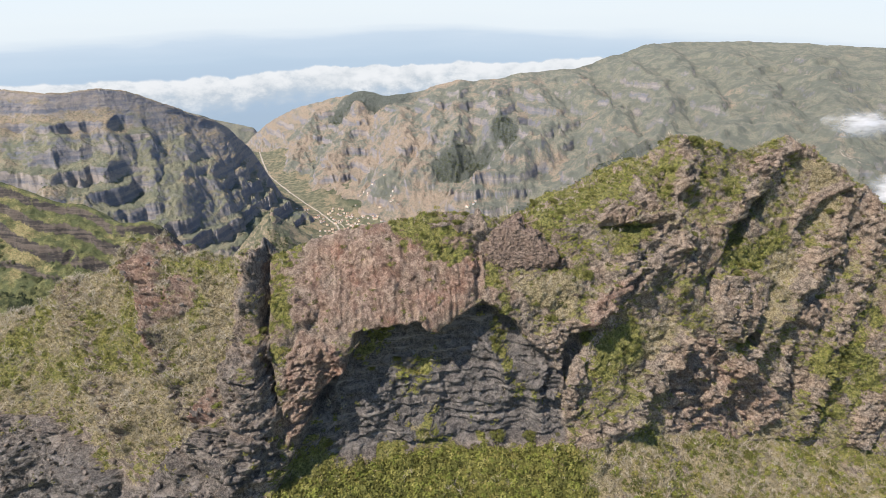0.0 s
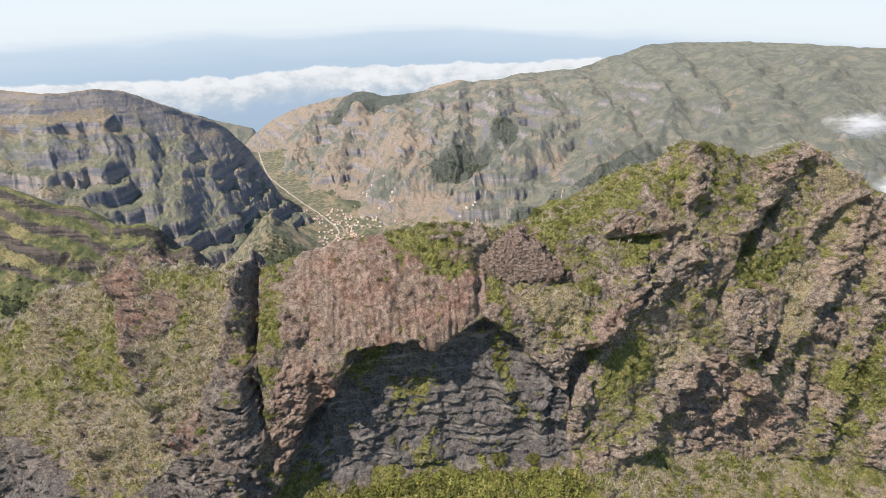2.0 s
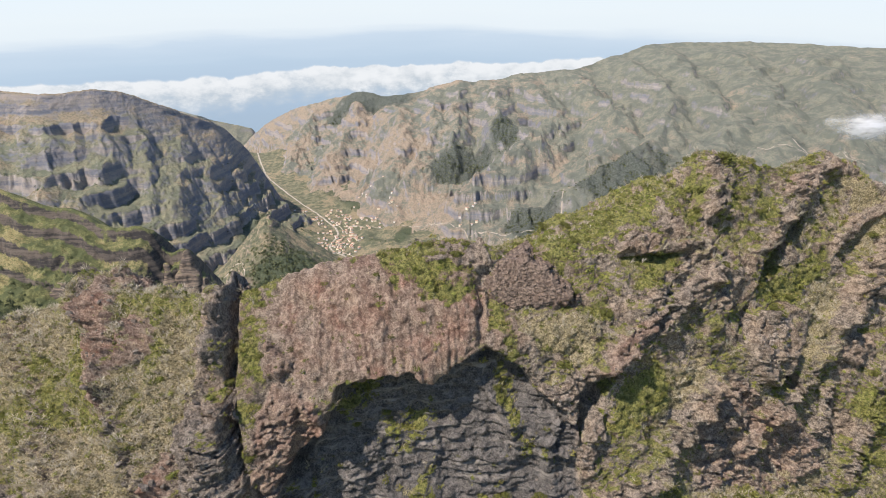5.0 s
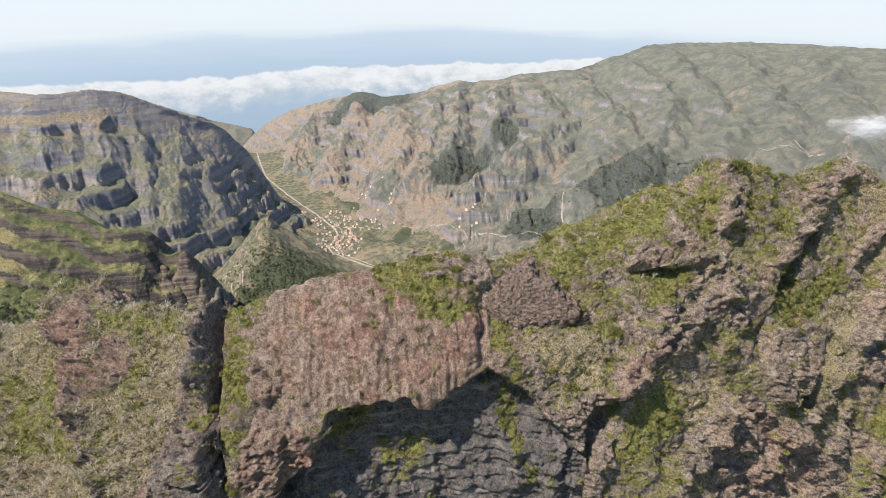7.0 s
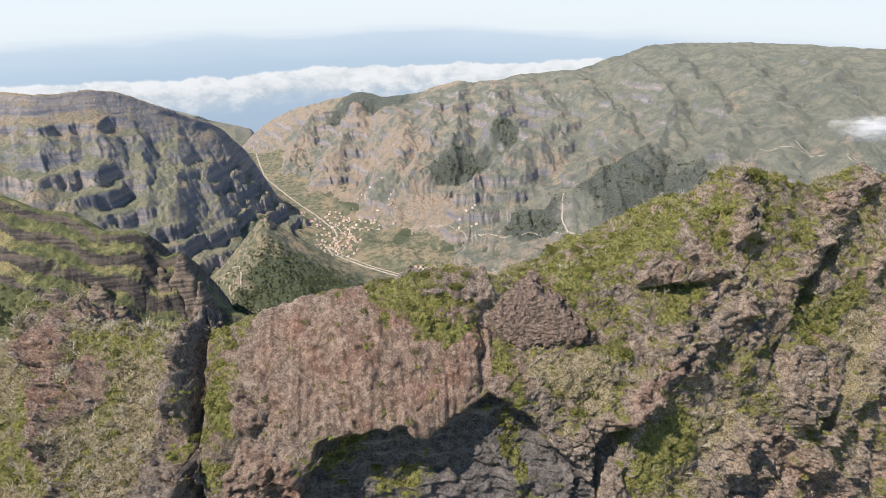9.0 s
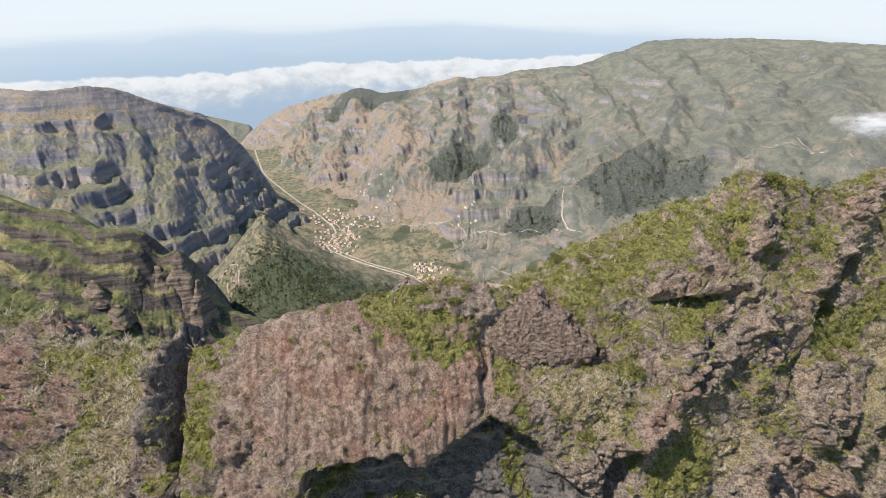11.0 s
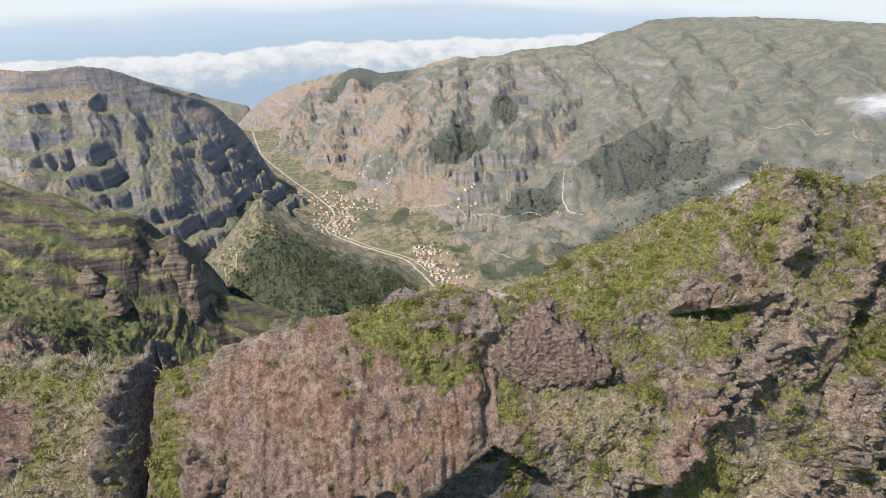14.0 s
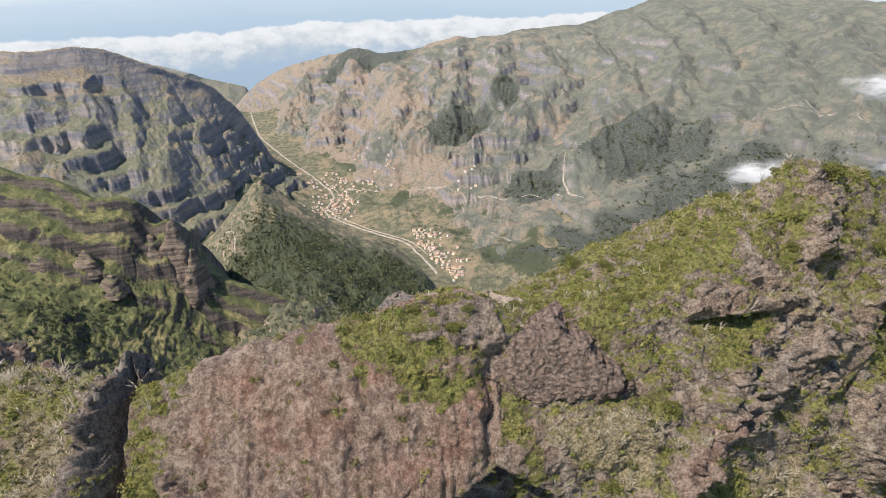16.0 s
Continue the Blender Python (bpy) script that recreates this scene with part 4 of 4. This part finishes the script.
def leafy(count, seed, leaf=0.34, flat=0.75):
    """A dome of leaf sprays."""
    rng = np.random.default_rng(seed)
    d = rng.normal(size=(count, 3))
    d[:, 2] = np.abs(d[:, 2]) * flat
    d /= np.linalg.norm(d, axis=1)[:, None]
    r = (0.55 + 0.5 * rng.random(count))[:, None]
    lump = (1 + 0.25 * np.sin(5 * d[:, :1] + seed) * np.sin(4 * d[:, 1:2]))
    mid = d * r * lump * np.array([1, 1, 0.85])
    u = np.cross(d + rng.normal(size=d.shape) * 0.7, rng.normal(size=d.shape))
    u /= np.linalg.norm(u, axis=1)[:, None]
    w = np.cross(d + rng.normal(size=d.shape) * 0.5, u)
    w /= np.linalg.norm(w, axis=1)[:, None]
    return np.stack([mid - u * leaf, mid + u * leaf * 0.8, mid + w * leaf * 1.3], 1)


def twiggy(count, seed, width=0.05, spread=0.9):
    """Bare bent twigs from one root."""
    rng = np.random.default_rng(seed)
    out = []
    for k in range(count):
        a = rng.random() * 6.283
        way = np.array([math.cos(a) * spread * rng.random(), math.sin(a) * spread * rng.random(), 0.55 + 0.6 * rng.random()])
        side = np.array([-math.sin(a), math.cos(a), 0.3 * rng.normal()]) * width
        start = way * 0.1 * rng.random()
        bend = start + way * 0.55
        tip = start + way * np.array([1.35, 1.35, 0.95])
        out += [(start - side, start + side, bend + side * 0.7), (bend - side, bend + side, tip)]
    return np.array(out)


def foliage(name, a, b, c, rough=0.75, through_light=0.25):
    n = Nodes(name, rough)
    t = n.layer("tint")
    col = n.mix(n.ramp(t, 0.0, 0.6), a, b)
    col = n.mix(n.ramp(t, 0.6, 1.0), col, c)
    isl = n.place.outputs["Random Per Island"]
    col = n.mix(n.ramp(isl, 0.0, 1.0, 0.0, 0.45), col, a)
    n.put(col, n.bsdf.inputs["Base Color"])
    soft, both = n.t.nodes.new("ShaderNodeBsdfTranslucent"), n.t.nodes.new("ShaderNodeMixShader")
    n.put(col, soft.inputs[0])
    both.inputs[0].default_value = through_light
    n.t.links.new(n.bsdf.outputs[0], both.inputs[1])
    n.t.links.new(soft.outputs[0], both.inputs[2])
    n.t.links.new(both.outputs[0], n.t.nodes["Material Output"].inputs[0])
    return n.m


M_SHRUB = foliage("heath_leaves", (0.08, 0.086, 0.022), (0.15, 0.155, 0.04), (0.235, 0.215, 0.065))
M_LIGHT = foliage("light_green_leaves", (0.12, 0.142, 0.028), (0.21, 0.23, 0.052), (0.32, 0.30, 0.105))
M_TWIG = foliage("bleached_twigs", (0.21, 0.19, 0.14), (0.33, 0.30, 0.23), (0.45, 0.41, 0.33), 0.9, 0.1)
M_STRAW = foliage("straw_grass", (0.17, 0.15, 0.075), (0.27, 0.235, 0.125), (0.36, 0.31, 0.19))
M_TREES = foliage("forest_leaves", (0.05, 0.062, 0.03), (0.085, 0.102, 0.05), (0.15, 0.165, 0.085))

seen = step(0.04, 0.1, NS) * (1 - step(0.88, 0.93, NS)) * (np.abs(NX) < 165)
flat_enough = step(0.1, 0.3, np.abs(NN[..., 2]))
green = step(0.32, 0.6, NVEG) * (1 - 0.75 * step(0.25, 0.5, NDRY)) * seen * flat_enough
pale = step(0.3, 0.55, NVEG) * step(0.15, 0.42, NDRY) * seen
floor_green = (NS < 0.19) * seen * (NX > -40) * (0.12 + 0.88 * (NX < 34))
for seed, (count, w, low, high, mat, label) in enumerate((
        (4800, green * (1 - floor_green) + 0.05 * seen, 0.35, 1.0, M_SHRUB, "low dark green heath shrubs on the rock ridge"),
        (4600, green * (1 - 0.6 * floor_green), 0.3, 0.75, M_LIGHT, "light green cushion shrubs on the ridge"),
        (2600, floor_green, 0.7, 1.7, M_SHRUB, "dense green bushes on the ledge below the hollow"),
        (1200, floor_green, 0.7, 1.5, M_LIGHT, "bright green bushes on the ledge below the hollow"))):
    at, i, j, rng = spots(NP, w, count, 20 + seed)
    planted("shrubs", leafy(38, 40 + seed, 0.28), at, low + (high - low) * rng.random(count) ** 1.6, mat, label, "shrubs", rng)
on_dome = step(-1, 2, inside([(-38, -58), (-21, -47), (4, -50), (13, -60), (10, -65), (-2, -71), (-21, -69), (-32, -71)], NX, NZ)) * seen * step(-0.1, 0.3, fbm(NX, NZ, 0 * NX, 7, 3))
at, i, j, rng = spots(NP, on_dome, 170, 35)
planted("shrubs", leafy(40, 36, 0.28), at, 0.25 + 0.55 * rng.random(170) ** 2, M_SHRUB, "small olive shrubs rooted in the red dome", "shrubs", rng)
at, i, j, rng = spots(NP, pale + 0.05 * seen * step(0.3, 0.5, NVEG) + 0.5 * seen * (NX < -46) * (NVEG > 0.3), 12000, 31)
planted("dry_scrub", twiggy(12, 3, 0.045, 1.0), at, 0.5 + 1.0 * rng.random(12000), M_TWIG, "bleached dead heath scrub on the slope", "dry scrub", rng, 0.45)
at, i, j, rng = spots(NP, seen * step(0.25, 0.5, NVEG), 9000, 32)
planted("grass", twiggy(6, 5, 0.12, 1.2), at, 0.3 + 0.4 * rng.random(9000), M_STRAW, "straw-coloured grass tufts between rocks", "grass", rng, 0.3)


def pebble(seed):
    """A rough lump of rock with twenty faces."""
    bm = bmesh.new()
    bmesh.ops.create_icosphere(bm, subdivisions=1, radius=1)
    jolt = np.random.default_rng(seed)
    for v in bm.verts:
        v.co *= 0.7 + 0.6 * jolt.random()
    out = np.array([[tuple(v.co) for v in f.verts] for f in bm.faces])
    bm.free()
    return out


def loose(name, weight, count, seed, low, high, material, label):
    at, i, j, rng = spots(NP, weight, count, seed)
    planted(name, pebble(seed), at, low + (high - low) * rng.random(count) ** 2.5, material, label, "stones", rng, 0.4, 0.9)


stony = seen * (1 - step(0.2, 0.45, NVEG))
loose("stones", stony * (NX > 14), 1800, 51, 0.12, 0.5, M_GREY, "loose grey stones and knobs of rock")
loose("stones", stony * (NX < -40), 1500, 52, 0.15, 0.8, M_GREY, "loose dark stones below the cliffs")

# ---- forests ----
def way_down(p):
    """How far down its mountainside each grid point lies, 0 at the crest, 1 at the foot."""
    return np.broadcast_to(np.linspace(-0.25, 1, p.shape[1]), p.shape[:2])


def trees(p, weight, count, seed, low, high, label, leaf=0.42, rise=1.2, leaves=26):
    at, i, j, rng = spots(p, weight, count, seed)
    planted("trees", leafy(leaves, seed, leaf, 1.0), at, low + (high - low) * rng.random(count) ** 1.4, M_TREES, label, "trees", rng, 0.05, rise)


for p, w, count, low, high, seed, label in (
        (CP, 0.25 + CW, 5200, 1.6, 4.2, 61, "dark green laurel and pine woods on the hill"), (TP, 0.35 + TW, 5600, 1.0, 3.2, 62, "green woods and scrub below the basalt ledges"),
        (RP, RW ** 2, 4200, 1.8, 4.2, 63, "dark woods on the lower mountainside"), (LP, LW ** 2 + 0.01, 1500, 1.6, 3.6, 64, "scattered trees at the foot of the cliffs")):
    d = way_down(p)
    w = w * step(0.08, 0.2, d) * (0.25 + step(-0.3, 0.3, fbm(p[..., 0], p[..., 1], p[..., 2], 70, 3)))
    trees(p, w, count, seed, low, high, label, 0.5, 1.1, 18)
    if p is CP or p is TP:
        trees(p, w * step(0.1, 0.4, fbm(p[..., 0] + 500, p[..., 1], p[..., 2], 130, 3)), count // 4, seed + 10, 1.3, 2.4, "taller dark trees standing in the woods", 0.5, 2.2, 18)

trees(VP, step(25, 70, VBEST) * (VP[..., 1] < 2500) * (VP[..., 1] > 900) * (np.abs(VP[..., 0]) < 700) * step(-0.25, 0.35, fbm(VP[..., 0], VP[..., 1], 0 * VBEST, 60, 3)), 3000, 66, 1.5, 3.4, "scattered scrub and small trees on the valley sides", 0.5, 1.0, 16)

# ---- lone crags ----
def crag(x, y, low, top, wide, deep, material, label, seed):
    """A broken pillar of rock, steep on all sides."""
    a, k = np.meshgrid(np.linspace(0, 2 * math.pi, 64), np.linspace(0, 1, 56), indexing="ij")
    r = (1 - k) ** 0.75 * (0.85 + 0.15 * np.cos(3 * a + seed)) + 0.02
    px, py, pz = x + wide * r * np.cos(a) + 0.15 * wide * k, y + deep * r * np.sin(a), low + (top - low) * k
    size = top - low
    pz = pz + 0.10 * size * (terrace(k * 5 + fbm(px, py, pz, 30, 2), 1.0, 0.9) - k * 5)
    out = 1 + 0.55 * (ridged(px + seed, py, pz * 0.5, size * 0.35, 5, 0.6) - 0.7)
    px, py = x + (px - x) * out, y + (py - y) * out
    p = np.stack([px, py, pz], -1)
    p[-1] = p[0]
    return sheet("rock_spire", p, material, label, "rock", kind="")


M_SPIRE = mountain("spire_rock", (0.06, 0.052, 0.047), (0.20, 0.16, 0.125), (0.07, 0.085, 0.035), (0.13, 0.13, 0.06), 0.25, 0.75, 0.1)
M_CONETOP = mountain("hilltop_rock", (0.16, 0.125, 0.10), (0.32, 0.26, 0.20), (0.09, 0.10, 0.055), (0.16, 0.155, 0.09), 0.3, 0.7, 0.12)
crag(-394, 884, -415, -322, 34, 40, M_SPIRE, "jagged dark rock spire on the green ridge", 1.0)
crag(-424, 872, -410, -340, 36, 38, M_SPIRE, "low dark crag beside the spire", 2.3)
crag(-372, 880, -440, -366, 32, 36, M_SPIRE, "broken dark crag below the spire", 4.1)
crag(-455, 850, -400, -352, 40, 30, M_SPIRE, "dark cliff stub on the green ridge", 5.2)
crag(-486, 815, -372, -338, 26, 22, M_SPIRE, "dark basalt crag among green slopes", 7.4)
crag(-536, 798, -372, -337, 30, 22, M_SPIRE, "low dark basalt crag on the green slope", 8.1)
crag(-450, 803, -400, -366, 26, 20, M_SPIRE, "dark basalt crag above the woods", 9.6)
crag(-399, 1316, -480, -402, 52, 60, M_CONETOP, "tan rocky tip of the cone hill", 3.0)
crag(-424, 1290, -520, -436, 50, 50, M_CONETOP, "tan bare crag on the cone hill's shoulder", 6.0)

# ---- draped on the ground ----
from mathutils.bvhtree import BVHTree
bpy.context.view_layer.update()
GRAPH = bpy.context.evaluated_depsgraph_get()
LANDS = [BVHTree.FromObject(o, GRAPH) for o in (VALLEY, RIGHT, LEFT, CONE, TERR)]


def ground_z(x, y):
    hits = [b.ray_cast(Vector((x, y, 500)), Vector((0, 0, -1)))[0] for b in LANDS]
    return max((h.z for h in hits if h), default=-700)


def ribbon(name, plan, width, material, label, category, lift=0.8, every=9.0, wobble=3.0):
    """A strip laid along a line in plan, following the ground."""
    plan = np.array(plan, float)
    run = np.concatenate([[0], np.cumsum(np.hypot(*np.diff(plan, axis=0).T))])
    k = np.linspace(0, run[-1], max(4, int(run[-1] / every)))
    x, y = (smooth_line(run, plan[:, i], k, 15) for i in (0, 1))
    x, y = x + wobble * perlin(k / 40, k * 0, k * 0), y + wobble * perlin(k / 40, k * 0 + 9.5, k * 0)
    dx, dy = np.gradient(x), np.gradient(y)
    n = np.stack([-dy, dx], 1) / np.hypot(dx, dy)[:, None]
    half = 0.5 * width * (1 + 0.3 * perlin(k / 25, k * 0 + 4.5, k * 0))
    rows = []
    for side in (-1, -0.4, 0.4, 1):
        px, py = x + n[:, 0] * half * side, y + n[:, 1] * half * side
        rows.append([(a, b, ground_z(a, b) + (lift if abs(side) < 1 else -0.6)) for a, b in zip(px, py)])
    return sheet(name, np.array(rows).transpose(1, 0, 2), material, label, category)


M_GRAVEL = plain("pale_river_gravel", (0.20, 0.185, 0.16), (0.34, 0.31, 0.265), 12)
M_ROAD = plain("pale_track", (0.22, 0.20, 0.165), (0.33, 0.295, 0.245), 8)
river_line = list(zip(*[v[10:175] for v in along_river(np.linspace(0, 1, 240))[:2]]))
ribbon("river", river_line, 8, M_GRAVEL, "pale gravel river bed along the valley floor", "river", 1.2, 12)
ribbon("road", [(x + 20, y) for x, y in river_line[70:150]], 3.2, M_ROAD, "grey road beside the river", "road", 1.4, 12)
ribbon("road", [(-352, 2055), (-170, 1982), (-36, 1902), (43, 1816), (85, 1779), (196, 1725), (278, 1726), (346, 1658)], 4, M_ROAD, "pale road across the hillside", "road")
ribbon("road", [(60, 1793), (71, 1740), (40, 1690)], 3.5, M_ROAD, "short pale road down the hillside", "road")
ribbon("track", [(386, 1880), (350, 1732), (362, 1672), (400, 1640)], 4.5, M_ROAD, "pale dirt track on the hillside", "track")
ribbon("track", [(135, 1575), (157, 1531), (190, 1510)], 3.5, M_ROAD, "pale dirt track between woods", "track")
ribbon("track", [(-470, 1170), (-452, 1187), (-439, 1208), (-415, 1191), (-400, 1150), (-385, 1100)], 3.5, M_ROAD, "pale dirt track over the hill's shoulder", "track")
ribbon("track", [(880, 1880), (1022, 1841), (1110, 1790), (1200, 1740)], 3.5, M_ROAD, "pale dirt track across the far slope", "track")
ribbon("track", [(1066, 1871), (1091, 1807), (1150, 1760), (1190, 1690)], 3.5, M_ROAD, "pale dirt track on the far slope", "track")


# ---- villages ----
def box(bm, x0, x1, y0, y1, z0, z1):
    v = [bm.verts.new(c) for c in ((x0, y0, z0), (x1, y0, z0), (x1, y1, z0), (x0, y1, z0), (x0, y0, z1), (x1, y0, z1), (x1, y1, z1), (x0, y1, z1))]
    for f in ((0, 3, 2, 1), (4, 5, 6, 7), (0, 1, 5, 4), (1, 2, 6, 5), (2, 3, 7, 6), (3, 0, 4, 7)):
        bm.faces.new([v[k] for k in f])


def part(name, bm, material, parent, label=""):
    me = bpy.data.meshes.new(name)
    bmesh.ops.recalc_face_normals(bm, faces=bm.faces)
    bm.to_mesh(me)
    bm.free()
    me.materials.append(material)
    ob = new(name, me)
    ob.parent = parent
    return tagged(ob, label) if label else ob


M_WALLS = [plain("white_render", (0.55, 0.53, 0.49), (0.70, 0.68, 0.64), 3), plain("cream_render", (0.62, 0.54, 0.40), (0.72, 0.65, 0.52), 3)]
M_TILES = [plain("terracotta_tiles", (0.28, 0.18, 0.135), (0.37, 0.25, 0.19), 2), plain("faded_tiles", (0.33, 0.235, 0.185), (0.44, 0.33, 0.27), 2)]
M_PANE = plain("dark_window_glass", (0.03, 0.035, 0.04), (0.06, 0.065, 0.07), 2, 0.2)


def house(w, d, h, wall, tiles, label):
    """A small house with a hipped tile roof and openings in the front."""
    root = tagged(new("house"), label, "house", "village houses")
    bm = bmesh.new()
    box(bm, -w / 2, w / 2, -d / 2, d / 2, -3, h)
    part("wall", bm, wall, root)
    bm = bmesh.new()
    e, r = 0.5, h + 0.28 * d
    low = [bm.verts.new(c) for c in ((-w / 2 - e, -d / 2 - e, h - 0.1), (w / 2 + e, -d / 2 - e, h - 0.1), (w / 2 + e, d / 2 + e, h - 0.1), (-w / 2 - e, d / 2 + e, h - 0.1))]
    a, b = bm.verts.new((-w / 2 + d * 0.35, 0, r)), bm.verts.new((w / 2 - d * 0.35, 0, r))
    for f in ((low[0], low[1], b, a), (low[1], low[2], b), (low[2], low[3], a, b), (low[3], low[0], a), (low[3], low[2], low[1], low[0])):
        bm.faces.new(f)
    part("roof", bm, tiles, root, "terracotta tile roof")
    for x in (-w * 0.28, w * 0.28):
        bm = bmesh.new()
        box(bm, x - 0.6, x + 0.6, -d / 2 - 0.06, -d / 2 + 0.1, h - 2.3, h - 0.9)
        part("window", bm, M_PANE, root)
    return root


HOUSES = [house(7.2, 5.6, 4.2, M_WALLS[0], M_TILES[0], "white house with a terracotta hipped roof"), house(6.2, 5.2, 3.2, M_WALLS[0], M_TILES[1], "low white house with a faded tile roof"), house(8.6, 6, 5, M_WALLS[1], M_TILES[0], "cream two-storey house with a tile roof")]
rng = np.random.default_rng(5)
lots = []
for k in range(130):
    j = int(rng.integers(60, 108))
    x, y = river_line[j]
    side = 1 if rng.random() < 0.75 else -1
    lots.append((x + side * (22 + 75 * rng.random() ** 1.5), y + rng.normal() * 18))
lots += [(-365 + 35 * a, 1880 + 45 * b) for a, b in rng.normal(size=(40, 2))]
lots += [(-250 + 55 * a, 2070 + 45 * b) for a, b in rng.normal(size=(28, 2))]
for k in range(125):
    u = rng.random()
    lots.append((-95 + 110 * u + abs(rng.normal()) * 26 + 14, 1650 - 290 * u + rng.normal() * 12))
lots += [(70 + 25 * a, 1840 + 30 * b) for a, b in rng.normal(size=(10, 2))]
lots += [(-295 + 40 * a, 2259 + 25 * b) for a, b in rng.normal(size=(12, 2))]
placed, first = [], [True, True, True]
for x, y in lots:
    if all((x - a) ** 2 + (y - b) ** 2 > 60 for a, b in placed):
        kind = int(rng.integers(0, 3))
        m = pose(x, y, ground_z(x, y) + 0.4, 0, 0, float(rng.normal() * 35))
        placed.append((x, y))
        if first[kind]:
            HOUSES[kind].matrix_basis, first[kind] = m, False
        else:
            copy_thing(HOUSES[kind], m)


# ---- single large bushes ----
def bush(x, y, z, size, seed, label):
    root = tagged(new("bush"), label, "bush", "large bushes")
    root.matrix_basis = pose(x, y, z)
    bm = bmesh.new()
    bmesh.ops.create_cone(bm, cap_ends=True, segments=7, radius1=0.12 * size, radius2=0.06 * size, depth=1.2 * size, matrix=Matrix.Translation((0, 0, 0.2 * size)))
    part("trunk", bm, M_GREY, root)
    t = np.concatenate([leafy(170, seed + k, 0.16, 1.0) * (0.55 + 0.2 * (k == 0)) + np.array([0.5 * math.cos(k * 1.7), 0.5 * math.sin(k * 1.7), 0.35 + 0.12 * (k % 3)]) * (k > 0) for k in range(5)]) * size
    me = mesh_of("crown", t.reshape(-1, 3), np.arange(t.size // 3).reshape(-1, 3), False, tint=np.full(t.size // 3, 0.25))
    me.materials.append(M_SHRUB)
    new("crown", me).parent = root
    return root


NEAR_TREE = BVHTree.FromObject(NEAR, GRAPH)
for x, y, size, seed, label in ((14, 129.5, 2.4, 70, "round dark green bush at the foot of the hollow"), (22.5, 130, 2.0, 75, "small round bush beside the cliff foot"), (74, 176.5, 2.6, 80, "dark spreading bush on the summit"), (70, 160, 1.6, 85, "dark bush on the rocky slope"), (38, 146, 1.8, 90, "dark bush under the red slab")):
    hit = NEAR_TREE.ray_cast(Vector((x, y, 100)), Vector((0, 0, -1)))[0]
    bush(x, y, hit.z - 0.2, size, seed, label)
MODELS = [bush(0, 0, -300, 1.0, 140 + k, "rounded green heath bush on the ridge") for k in range(3)]
at, i, j, rng = spots(NP, (green + 0.8 * floor_green) * (NX > -45) * (NX < 130), 110, 77)
for k, place in enumerate(at):
    size = 0.8 + 0.9 * rng.random()
    m = pose(*(float(v) for v in place - np.array([0, 0, 0.25])), 0, 0, float(rng.random() * 360))
    model = MODELS[k % 3]
    model.scale = (size, size, size * 0.9)
    if k < 3:
        model.location = place - np.array([0, 0, 0.25])
    else:
        copy_thing(model, m)
